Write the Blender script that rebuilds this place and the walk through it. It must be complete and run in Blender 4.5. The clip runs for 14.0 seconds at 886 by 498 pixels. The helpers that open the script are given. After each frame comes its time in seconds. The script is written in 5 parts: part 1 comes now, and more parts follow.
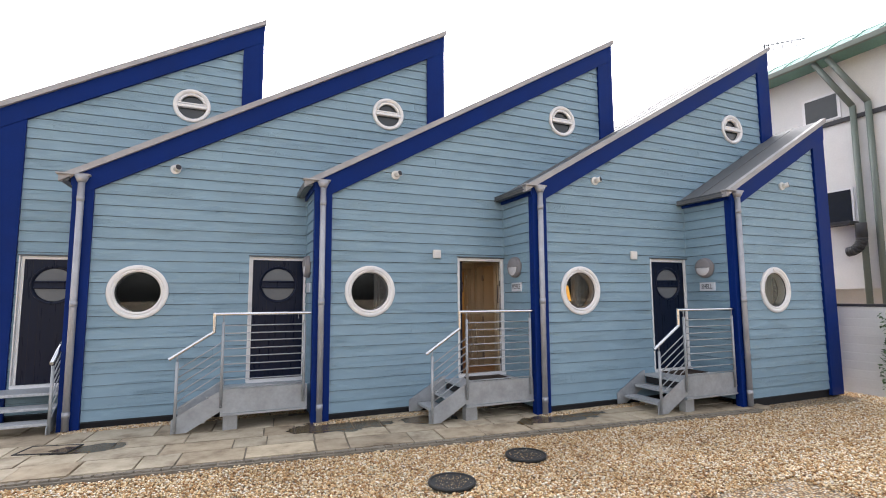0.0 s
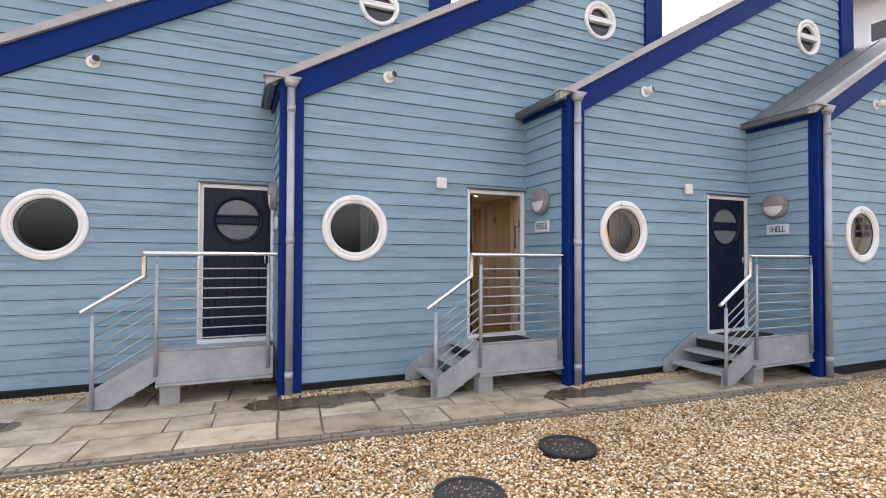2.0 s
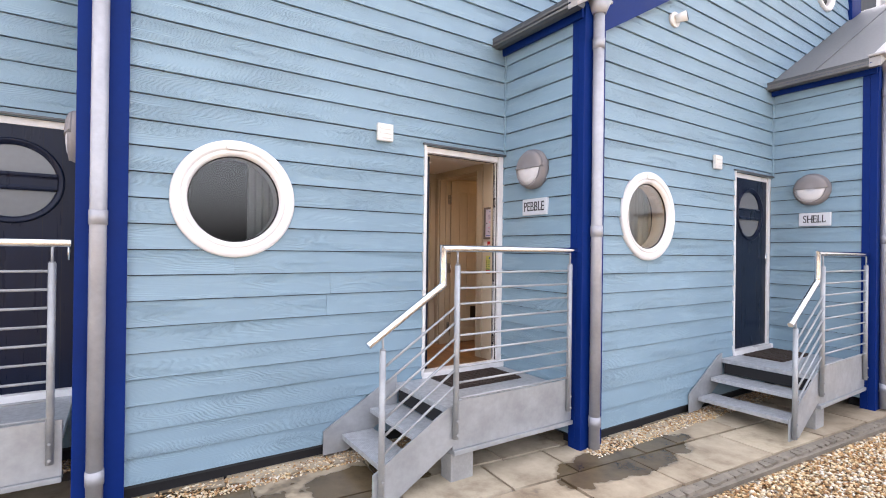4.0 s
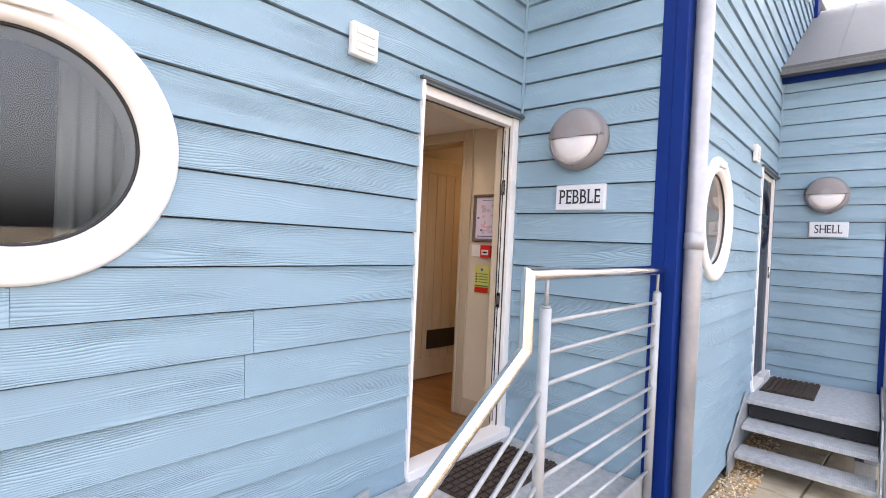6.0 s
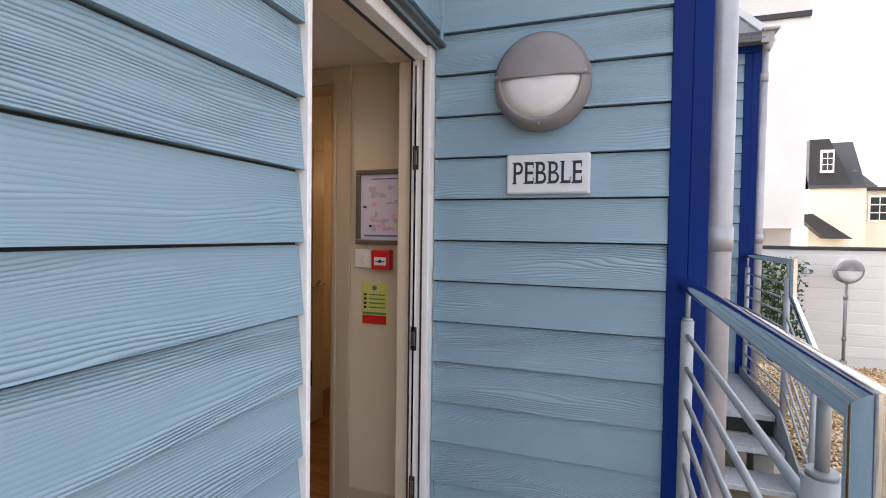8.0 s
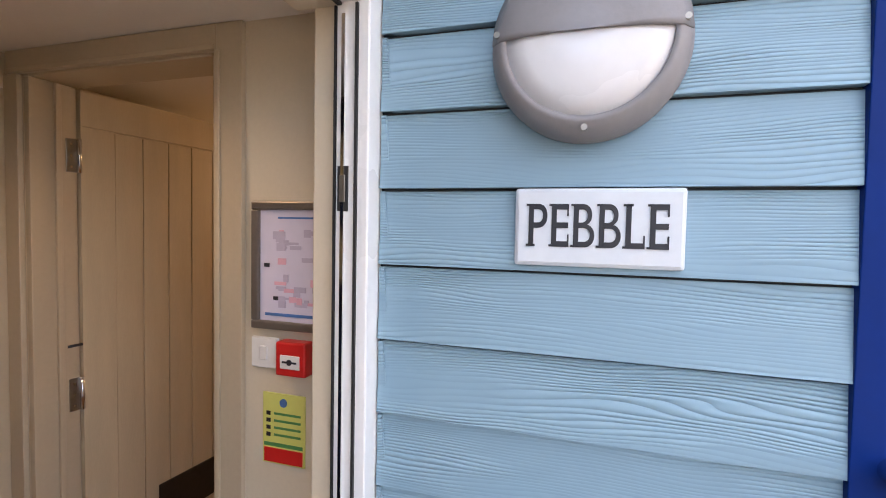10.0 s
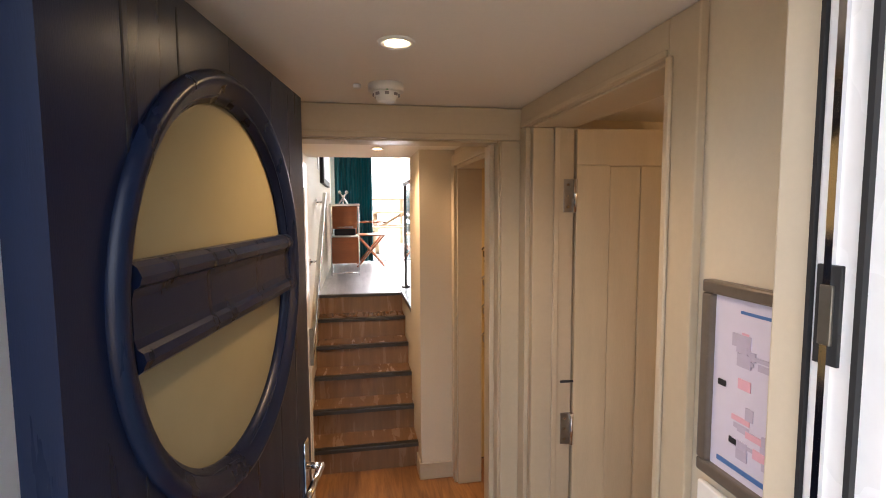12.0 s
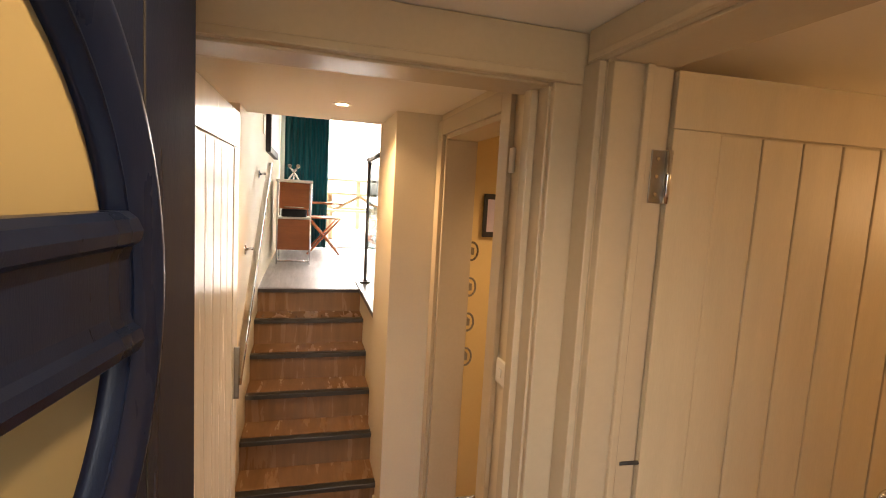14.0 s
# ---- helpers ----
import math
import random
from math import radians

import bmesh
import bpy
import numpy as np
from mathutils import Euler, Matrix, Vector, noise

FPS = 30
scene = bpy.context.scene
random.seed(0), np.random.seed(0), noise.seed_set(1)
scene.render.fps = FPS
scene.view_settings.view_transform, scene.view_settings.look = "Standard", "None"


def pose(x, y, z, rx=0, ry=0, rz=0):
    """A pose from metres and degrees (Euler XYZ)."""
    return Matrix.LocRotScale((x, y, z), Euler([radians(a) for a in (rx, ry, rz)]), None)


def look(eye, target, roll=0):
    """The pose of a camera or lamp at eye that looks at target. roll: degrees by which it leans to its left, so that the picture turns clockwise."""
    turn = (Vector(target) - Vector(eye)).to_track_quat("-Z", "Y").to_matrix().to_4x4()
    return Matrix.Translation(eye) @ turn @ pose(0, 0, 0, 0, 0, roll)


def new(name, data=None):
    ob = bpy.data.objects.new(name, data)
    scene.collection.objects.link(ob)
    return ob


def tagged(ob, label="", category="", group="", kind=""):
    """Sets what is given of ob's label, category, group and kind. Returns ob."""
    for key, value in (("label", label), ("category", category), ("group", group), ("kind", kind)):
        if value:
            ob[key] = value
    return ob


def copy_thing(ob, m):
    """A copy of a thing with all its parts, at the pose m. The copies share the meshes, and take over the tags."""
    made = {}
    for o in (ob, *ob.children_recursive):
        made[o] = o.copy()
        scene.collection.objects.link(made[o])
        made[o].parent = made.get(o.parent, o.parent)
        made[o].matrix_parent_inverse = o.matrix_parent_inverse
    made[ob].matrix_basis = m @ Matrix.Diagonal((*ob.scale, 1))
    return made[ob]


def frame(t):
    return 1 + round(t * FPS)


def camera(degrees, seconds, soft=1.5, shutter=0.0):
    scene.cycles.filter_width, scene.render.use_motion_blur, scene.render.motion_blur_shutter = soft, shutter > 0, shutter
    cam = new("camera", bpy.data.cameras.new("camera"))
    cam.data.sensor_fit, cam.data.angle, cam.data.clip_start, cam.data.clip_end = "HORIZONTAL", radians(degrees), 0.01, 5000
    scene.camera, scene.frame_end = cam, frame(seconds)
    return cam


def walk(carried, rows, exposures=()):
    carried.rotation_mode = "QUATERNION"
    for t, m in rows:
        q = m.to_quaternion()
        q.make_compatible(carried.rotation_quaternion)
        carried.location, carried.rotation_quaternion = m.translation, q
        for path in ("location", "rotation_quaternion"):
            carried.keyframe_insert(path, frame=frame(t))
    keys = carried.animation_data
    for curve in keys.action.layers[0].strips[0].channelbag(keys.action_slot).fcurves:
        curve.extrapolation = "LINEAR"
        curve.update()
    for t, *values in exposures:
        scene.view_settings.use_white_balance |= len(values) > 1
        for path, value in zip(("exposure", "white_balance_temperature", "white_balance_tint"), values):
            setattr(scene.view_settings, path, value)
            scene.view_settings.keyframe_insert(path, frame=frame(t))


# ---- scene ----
cam = camera(84.4, 14.0, 1.0)
EXPOSURES = [(0.0, 0.66, 6450, 14), (1.5, 0.8, 6420, 15), (2.5, 1.05, 6420, 16), (4.8, 1.78, 6480, 20), (5.5, 1.86, 6500, 19), (6.5, 1.85, 6500, 18), (7.5, 1.42, 6450, 18), (8.0, 1.18, 6400, 17), (8.2, 1.18, 6400, 17),
             (10.3, 1.95, 6100, 16), (10.5, 2.0, 6100, 16), (11.0, 2.4, 6000, 14), (11.5, 2.3, 6100, 14), (12.0, 2.3, 6150, 13), (12.5, 2.35, 6600, 12), (13.0, 2.4, 6900, 12), (14.0, 2.55, 7200, 12)]
PATH = [
    (0, (-4.647, -7.996, 1.927), (-3.869, -6.164, 2.124), -0.3),
    (0.5, (-4.515, -7.723, 1.907), (-3.735, -5.89, 2.088), -0.3),
    (1, (-4.304, -7.315, 1.834), (-3.526, -5.477, 1.964), -0.1),
    (1.5, (-4.19, -6.808, 1.742), (-3.408, -4.969, 1.81), 0.3),
    (2, (-4.031, -6.212, 1.658), (-3.237, -4.377, 1.694), 0.2),
    (2.5, (-3.866, -5.704, 1.641), (-3.049, -3.879, 1.661), 0.2),
    (2.7, (-3.784, -5.439, 1.628), (-2.945, -3.623, 1.646), 0.4),
    (4.8, (-3.058, -2.98, 1.723), (-1.85, -1.386, 1.734), 1.0),
    (5, (-3.017, -2.785, 1.73), (-1.805, -1.194, 1.749), 1.4),
    (5.5, (-2.944, -2.268, 1.765), (-1.586, -0.8, 1.771), 2.4),
    (6, (-2.798, -1.838, 1.789), (-1.304, -0.509, 1.764), 2.6),
    (6.5, (-2.631, -1.462, 1.869), (-1.004, -0.299, 1.848), 2.2),
    (7, (-2.488, -1.105, 1.867), (-0.701, -0.209, 1.849), 0.9),
    (7.5, (-2.291, -0.869, 1.841), (-0.437, -0.123, 1.771), 0.4),
    (8, (-1.972, -0.728, 1.863), (-0.086, -0.065, 1.802), 0.8),
    (8.2, (-1.834, -0.681, 1.863), (0.056, -0.031, 1.804), 1.0),
    (10.3, (-0.925, -0.445, 2.184), (0.978, 0.163, 2.093), 1.1),
    (10.5, (-0.845, -0.415, 2.241), (0.964, 0.429, 2.123), 0.5),
    (11, (-0.742, -0.358, 2.284), (0.696, 1.026, 2.151), -1.1),
    (11.5, (-0.583, -0.352, 2.291), (0.185, 1.488, 2.134), 0.8),
    (12, (-0.535, -0.335, 2.287), (-0.181, 1.627, 2.121), -0.3),
    (12.5, (-0.526, -0.243, 2.276), (-0.297, 1.736, 2.102), -1.1),
    (13, (-0.554, -0.068, 2.272), (-0.349, 1.914, 2.101), 0.7),
    (13.5, (-0.576, 0.11, 2.266), (-0.118, 2.048, 2.084), 3.0),
    (14, (-0.54, 0.379, 2.255), (0.006, 2.292, 2.046), 3.3),
]
walk(cam, [(t, look(eye, target, roll)) for t, eye, target, roll in PATH], EXPOSURES)

# ---- light ----
world = bpy.data.worlds.new("overcast")
scene.world = world
world.use_nodes = True
wn, wl = world.node_tree.nodes, world.node_tree.links
sky = wn.new("ShaderNodeTexSky")
sky.sky_type, sky.sun_disc = "NISHITA", False
sky.sun_elevation, sky.sun_rotation = radians(48), radians(10)
sky.dust_density, sky.ozone_density, sky.air_density = 6.0, 1.0, 1.0
grey = wn.new("ShaderNodeHueSaturation")
grey.inputs["Saturation"].default_value, grey.inputs["Value"].default_value = 0.26, 2.2
wl.new(sky.outputs[0], grey.inputs["Color"])
wl.new(grey.outputs[0], wn["Background"].inputs[0])
wn["Background"].inputs[1].default_value = 0.15

sun = new("sun", bpy.data.lights.new("sun", "SUN"))
sun.data.energy, sun.data.angle, sun.data.color = 0.6, radians(50), (1.0, 0.98, 0.95)
sun.matrix_world = look((2, 10, 12), (0, 0, 0))


def downlight(x, y, z, power, spread=150):
    ob = new("downlight_lamp", bpy.data.lights.new("downlight_lamp", "SPOT"))
    ob.data.energy, ob.data.color, ob.data.spot_size, ob.data.spot_blend = power, (1.0, 0.66, 0.36), radians(spread), 0.8
    ob.data.shadow_soft_size = 0.04
    ob.matrix_world = pose(x, y, z)
    return ob


CEIL, HALL = 2.655, 0.5
downlight(-0.436, 0.78, CEIL - 0.03, 4.4)
downlight(-0.39, 2.72, CEIL - 0.04, 9)
room_lamp = new("room_lamp", bpy.data.lights.new("room_lamp", "POINT"))
room_lamp.data.energy, room_lamp.data.color, room_lamp.data.shadow_soft_size = 2.7, (1.0, 0.62, 0.30), 0.09
room_lamp.matrix_world = pose(1.85, 0.65, CEIL - 0.32)
# unseen lamp without a fitting, added to brighten the cupboard
downlight(0.95, 2.3, CEIL - 0.03, 8)

# ---- materials ----
def material(name, rough=0.5, metal=0.0):
    m = bpy.data.materials.new(name)
    m.use_nodes = True
    b = m.node_tree.nodes["Principled BSDF"]
    b.inputs["Roughness"].default_value, b.inputs["Metallic"].default_value = rough, metal
    return m, m.node_tree.nodes, m.node_tree.links, b


def coords(n, l, scale=(1, 1, 1), shift=False):
    tc, mp = n.new("ShaderNodeTexCoord"), n.new("ShaderNodeMapping")
    mp.inputs["Scale"].default_value = scale
    l.new(tc.outputs["Object"], mp.inputs["Vector"])
    if shift:
        info, mul, add = n.new("ShaderNodeObjectInfo"), n.new("ShaderNodeVectorMath"), n.new("ShaderNodeVectorMath")
        mul.operation, add.operation = "MULTIPLY", "ADD"
        mul.inputs[1].default_value = (37.0, 11.0, 23.0)
        l.new(info.outputs["Random"], mul.inputs[0])
        l.new(tc.outputs["Object"], add.inputs[0])
        l.new(mul.outputs[0], add.inputs[1])
        l.new(add.outputs[0], mp.inputs["Vector"])
    return mp.outputs[0]


def noise_tex(n, l, vec, scale, detail=4.0, rough=0.55, distort=0.0):
    t = n.new("ShaderNodeTexNoise")
    t.inputs["Scale"].default_value, t.inputs["Detail"].default_value = scale, detail
    t.inputs["Roughness"].default_value, t.inputs["Distortion"].default_value = rough, distort
    l.new(vec, t.inputs["Vector"])
    return t.outputs["Fac"]


def ramp(n, l, fac, stops):
    r = n.new("ShaderNodeValToRGB")
    while len(r.color_ramp.elements) < len(stops):
        r.color_ramp.elements.new(0.5)
    for e, (p, c) in zip(r.color_ramp.elements, stops):
        e.position, e.color = p, (*c, 1) if len(c) == 3 else c
    l.new(fac, r.inputs[0])
    return r.outputs[0]


def mixed(n, l, a, b, fac, kind="MIX"):
    m = n.new("ShaderNodeMix")
    m.data_type, m.blend_type = "RGBA", kind
    for sock, v in ((m.inputs[6], a), (m.inputs[7], b), (m.inputs[0], fac)):
        if isinstance(v, bpy.types.NodeSocket):
            l.new(v, sock)
        else:
            sock.default_value = v if isinstance(v, (int, float)) else (*v, 1)
    return m.outputs[2]


def bump(n, l, height, shader, strength=0.3, distance=0.005):
    b = n.new("ShaderNodeBump")
    b.inputs["Strength"].default_value, b.inputs["Distance"].default_value = strength, distance
    l.new(height, b.inputs["Height"])
    l.new(b.outputs[0], shader.inputs["Normal"])


def shade(c, k):
    return tuple(min(1, v * k) for v in c)


def plain(name, colour, rough=0.5, metal=0.0, grain=60.0, vary=0.12, relief=0.15, stain=1.5, shift=True, stretch=(1, 1, 1), gloss=0.5):
    """A surface with fine grain, broad stains and a little relief."""
    m, n, l, b = material(name, rough, metal)
    v = coords(n, l, stretch, shift)
    fine, broad = noise_tex(n, l, v, grain, 3), noise_tex(n, l, v, stain, 5)
    a = ramp(n, l, broad, [(0.3, shade(colour, 1 - vary)), (0.7, shade(colour, 1 + vary * 0.6))])
    c = mixed(n, l, a, ramp(n, l, fine, [(0.35, (0.8, 0.8, 0.8)), (0.65, (1, 1, 1))]), min(1, vary * 2.5), "MULTIPLY")
    l.new(c, b.inputs["Base Color"])
    l.new(ramp(n, l, broad, [(0.3, (rough * 0.85,) * 3), (0.7, (min(1, rough * 1.15),) * 3)]), b.inputs["Roughness"])
    bump(n, l, fine, b, relief, 0.003)
    b.inputs["Specular IOR Level"].default_value = gloss
    return m


def board_material(name, colour):
    """Painted fibre-cement board with an embossed, wavy cedar grain along x."""
    m, n, l, b = material(name, 0.5)
    v = coords(n, l, (1, 1, 1), True)
    w = n.new("ShaderNodeTexNoise")
    w.inputs["Scale"].default_value, w.inputs["Detail"].default_value = 2.6, 2.0
    mp = n.new("ShaderNodeMapping")
    mp.inputs["Scale"].default_value = (0.42, 1, 2.6)
    l.new(v, mp.inputs["Vector"])
    l.new(mp.outputs[0], w.inputs["Vector"])
    sep, add, mul, sn = n.new("ShaderNodeSeparateXYZ"), n.new("ShaderNodeMath"), n.new("ShaderNodeMath"), n.new("ShaderNodeMath")
    l.new(v, sep.inputs[0])
    mul.operation, mul.inputs[1].default_value = "MULTIPLY", 0.12
    l.new(w.outputs["Fac"], mul.inputs[0])
    add.operation = "ADD"
    l.new(sep.outputs[2], add.inputs[0])
    l.new(mul.outputs[0], add.inputs[1])
    fr = n.new("ShaderNodeMath")
    fr.operation, fr.inputs[1].default_value = "MULTIPLY", 780.0
    l.new(add.outputs[0], fr.inputs[0])
    sn.operation = "SINE"
    l.new(fr.outputs[0], sn.inputs[0])
    half = n.new("ShaderNodeMath")
    half.operation, half.inputs[1].default_value, half.inputs[2].default_value = "MULTIPLY_ADD", 0.5, 0.5
    l.new(sn.outputs[0], half.inputs[0])
    pw = n.new("ShaderNodeMath")
    pw.operation, pw.inputs[1].default_value = "POWER", 0.45
    l.new(half.outputs[0], pw.inputs[0])
    patch = noise_tex(n, l, mp.outputs[0], 3.1, 3)
    strength = ramp(n, l, patch, [(0.42, (0.10,) * 3), (0.62, (1,) * 3)])
    ht = n.new("ShaderNodeMath")
    ht.operation = "MULTIPLY"
    l.new(pw.outputs[0], ht.inputs[0])
    l.new(strength, ht.inputs[1])
    stain = noise_tex(n, l, v, 1.3, 5)
    base = ramp(n, l, stain, [(0.3, shade(colour, 0.93)), (0.7, shade(colour, 1.05))])
    info = n.new("ShaderNodeObjectInfo")
    base = mixed(n, l, base, ramp(n, l, info.outputs["Random"], [(0, (0.95, 0.96, 0.97)), (1, (1, 1, 1))]), 1.0, "MULTIPLY")
    # darker where the grain relief is low
    low_tone = ramp(n, l, ht.outputs[0], [(0.0, (0.66, 0.70, 0.74)), (0.5, (1, 1, 1))])
    base = mixed(n, l, base, low_tone, 0.42, "MULTIPLY")
    l.new(base, b.inputs["Base Color"])
    bump(n, l, ht.outputs[0], b, 0.95, 0.0031)
    return m


def wood_floor(name, dark, lit, across=0.14, rough=0.32):
    m, n, l, b = material(name, rough)
    v = coords(n, l, (12, 1.3, 12), True)
    a = ramp(n, l, noise_tex(n, l, v, 2.2, 6, 0.6, 0.6), [(0.3, dark), (0.7, lit)])
    bk = n.new("ShaderNodeTexNoise")
    bk.inputs["Scale"].default_value = 1.2
    l.new(coords(n, l, (1 / across, 0.6, 1)), bk.inputs["Vector"])
    c = mixed(n, l, a, ramp(n, l, bk.outputs["Fac"], [(0.35, (0.62,) * 3), (0.65, (1,) * 3)]), 0.8, "MULTIPLY")
    l.new(c, b.inputs["Base Color"])
    bump(n, l, noise_tex(n, l, v, 6, 4), b, 0.1, 0.002)
    return m


def glass(name, tint=(0.8, 0.85, 0.85), rough=0.0):
    m, n, l, b = material(name, rough)
    b.inputs["Transmission Weight"].default_value, b.inputs["IOR"].default_value = 1.0, 1.45
    b.inputs["Base Color"].default_value = (*tint, 1)
    return m


def chequer_steel(name):
    """Galvanised plate with small raised studs."""
    m, n, l, b = material(name, 0.45, 0.3)
    v = coords(n, l)
    vo = n.new("ShaderNodeTexVoronoi")
    vo.inputs["Scale"].default_value, vo.inputs["Randomness"].default_value = 70, 0.0
    l.new(v, vo.inputs["Vector"])
    st = ramp(n, l, vo.outputs["Distance"], [(0.15, (1,) * 3), (0.45, (0,) * 3)])
    spang = noise_tex(n, l, v, 25, 3)
    c = mixed(n, l, ramp(n, l, spang, [(0.3, (0.36, 0.38, 0.4)), (0.7, (0.5, 0.52, 0.54))]), st, 0.12, "ADD")
    l.new(c, b.inputs["Base Color"])
    bump(n, l, st, b, 0.6, 0.003)
    return m


def stone_slab(name):
    m, n, l, b = material(name, 0.7)
    v = coords(n, l, (1, 1, 1), True)
    tone = n.new("ShaderNodeObjectInfo")
    a = ramp(n, l, noise_tex(n, l, v, 3.2, 7, 0.65), [(0.3, (0.22, 0.18, 0.135)), (0.48, (0.40, 0.355, 0.28)), (0.72, (0.54, 0.49, 0.40))])
    a = mixed(n, l, a, ramp(n, l, tone.outputs["Random"], [(0, (0.72, 0.66, 0.58)), (0.4, (0.96, 0.88, 0.77)), (0.75, (1.0, 0.97, 0.9)), (1, (1.22, 1.14, 1.0))]), 1.0, "MULTIPLY")
    geo = n.new("ShaderNodeNewGeometry")
    edge = noise_tex(n, l, geo.outputs["Position"], 3.5, 3)
    wet = None
    for wx_, wy_, sx_, sy_ in ((-3.1, -0.4, 0.95, 0.42), (-1.75, -0.55, 0.55, 0.3), (0.15, -1.35, 0.95, 0.3), (-6.3, -0.2, 0.5, 0.25)):
        sub, scl, ln_, sm = n.new("ShaderNodeVectorMath"), n.new("ShaderNodeVectorMath"), n.new("ShaderNodeVectorMath"), n.new("ShaderNodeMath")
        sub.operation, scl.operation, ln_.operation, sm.operation = "SUBTRACT", "MULTIPLY", "LENGTH", "ADD"
        sub.inputs[1].default_value, scl.inputs[1].default_value = (wx_, wy_, 0), (1 / sx_, 1 / sy_, 0)
        l.new(geo.outputs["Position"], sub.inputs[0])
        l.new(sub.outputs[0], scl.inputs[0])
        l.new(scl.outputs[0], ln_.inputs[0])
        l.new(ln_.outputs["Value"], sm.inputs[0])
        l.new(edge, sm.inputs[1])
        if wet is None:
            wet = sm.outputs[0]
        else:
            mn = n.new("ShaderNodeMath")
            mn.operation = "MINIMUM"
            l.new(wet, mn.inputs[0])
            l.new(sm.outputs[0], mn.inputs[1])
            wet = mn.outputs[0]
    shift_ = n.new("ShaderNodeMath")
    shift_.operation, shift_.inputs[1].default_value = "MULTIPLY", 0.5
    l.new(wet, shift_.inputs[0])
    wet = ramp(n, l, shift_.outputs[0], [(0.66, (1,) * 3), (0.70, (0,) * 3)])
    a = mixed(n, l, a, mixed(n, l, a, (0.30, 0.265, 0.21), 1.0, "MULTIPLY"), wet)
    l.new(a, b.inputs["Base Color"])
    l.new(ramp(n, l, wet, [(0, (0.72,) * 3), (1, (0.22,) * 3)]), b.inputs["Roughness"])
    bump(n, l, noise_tex(n, l, v, 14, 6), b, 0.35, 0.006)
    return m


def gravel_material(name, per_island):
    m, n, l, b = material(name, 0.75)
    if per_island:
        g = n.new("ShaderNodeNewGeometry")
        f = g.outputs["Random Per Island"]
    else:
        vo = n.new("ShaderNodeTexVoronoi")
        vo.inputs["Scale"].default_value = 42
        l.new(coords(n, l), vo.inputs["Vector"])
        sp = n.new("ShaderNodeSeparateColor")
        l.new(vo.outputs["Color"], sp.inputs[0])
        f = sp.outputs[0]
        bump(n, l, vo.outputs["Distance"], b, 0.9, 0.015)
    c = ramp(n, l, f, [(0.0, (0.22, 0.11, 0.045)), (0.2, (0.52, 0.30, 0.125)), (0.48, (0.74, 0.53, 0.28)), (0.76, (0.86, 0.73, 0.50)), (1.0, (0.93, 0.89, 0.80))])
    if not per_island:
        # shade between the stones painted in: darker towards the cell edges
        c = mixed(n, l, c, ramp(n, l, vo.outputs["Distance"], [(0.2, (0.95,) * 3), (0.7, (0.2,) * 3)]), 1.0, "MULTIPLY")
    big = noise_tex(n, l, coords(n, l), 0.6, 4)
    c = mixed(n, l, c, ramp(n, l, big, [(0.35, (0.82, 0.8, 0.78)), (0.65, (1, 1, 1))]), 1.0, "MULTIPLY")
    l.new(c, b.inputs["Base Color"])
    return m


def glow(name, colour, strength):
    m, n, l, b = material(name, 0.4)
    b.inputs["Base Color"].default_value = (*colour, 1)
    b.inputs["Emission Color"].default_value, b.inputs["Emission Strength"].default_value = (*colour, 1), strength
    return m


BOARD = board_material("pale blue board paint", (0.248, 0.374, 0.455))
SHEATH = plain("dark breather membrane", (0.03, 0.035, 0.04), 0.8, 0, 60, 0.2)
BLUE = plain("royal blue paint", (0.002, 0.021, 0.15), 0.5, 0, 40, 0.12, 0.06, 2.0, True, (1, 1, 1), 0.12)
VERGE = plain("weathered zinc flashing", (0.40, 0.39, 0.39), 0.55, 0.2, 30, 0.18, 0.1, 3.0)
ROOF = plain("grey membrane roofing", (0.14, 0.145, 0.15), 0.65, 0.1, 30, 0.2, 0.15, 1.0)
GUTTER = plain("dark grey gutter", (0.10, 0.11, 0.12), 0.45, 0.3, 40, 0.2)
PIPE = plain("galvanised drainpipe", (0.40, 0.41, 0.44), 0.4, 0.25, 30, 0.15, 0.08, 4.0)
WHITE = plain("white gloss frame", (0.80, 0.79, 0.78), 0.3, 0, 50, 0.05, 0.04)
DARKDOOR = plain("navy black door paint", (0.005, 0.0095, 0.028), 0.3, 0, 60, 0.2, 0.07, 2.0, True, (12, 12, 1), 0.22)
BROWNDOOR = plain("dark oiled door wood", (0.045, 0.022, 0.016), 0.3, 0, 50, 0.3, 0.25, 2.0, True, (10, 10, 1))
GALV = plain("galvanised steel", (0.38, 0.40, 0.415), 0.45, 0.3, 22, 0.18, 0.06, 5.0)
TREAD = chequer_steel("studded galvanised tread")
CHROME = plain("polished stainless steel", (0.70, 0.71, 0.72), 0.09, 1.0, 80, 0.04, 0.02)
BLACK = plain("black for recess shade", (0.012, 0.012, 0.014), 0.8, 0, 40, 0.2)
RUBBER = plain("black rubber seal", (0.015, 0.015, 0.016), 0.6, 0, 40, 0.2)
MATT = plain("brown rubber doormat", (0.045, 0.03, 0.022), 0.9, 0, 160, 0.3, 0.6, 9)
GLASS = glass("window glass", (0.75, 0.8, 0.8))
FROST = plain("frosted yellow glass", (0.23, 0.193, 0.108), 0.3, 0, 25, 0.06, 0.05, 1.0)
DULLGLASS = plain("greyed frosted pane", (0.16, 0.17, 0.18), 0.15, 0, 25, 0.1, 0.03)
LAMPGREY = plain("grey lamp casing", (0.23, 0.215, 0.22), 0.5, 0, 80, 0.08)
LENS = plain("opal lamp lens", (0.68, 0.67, 0.68), 0.28, 0, 40, 0.04, 0.03)
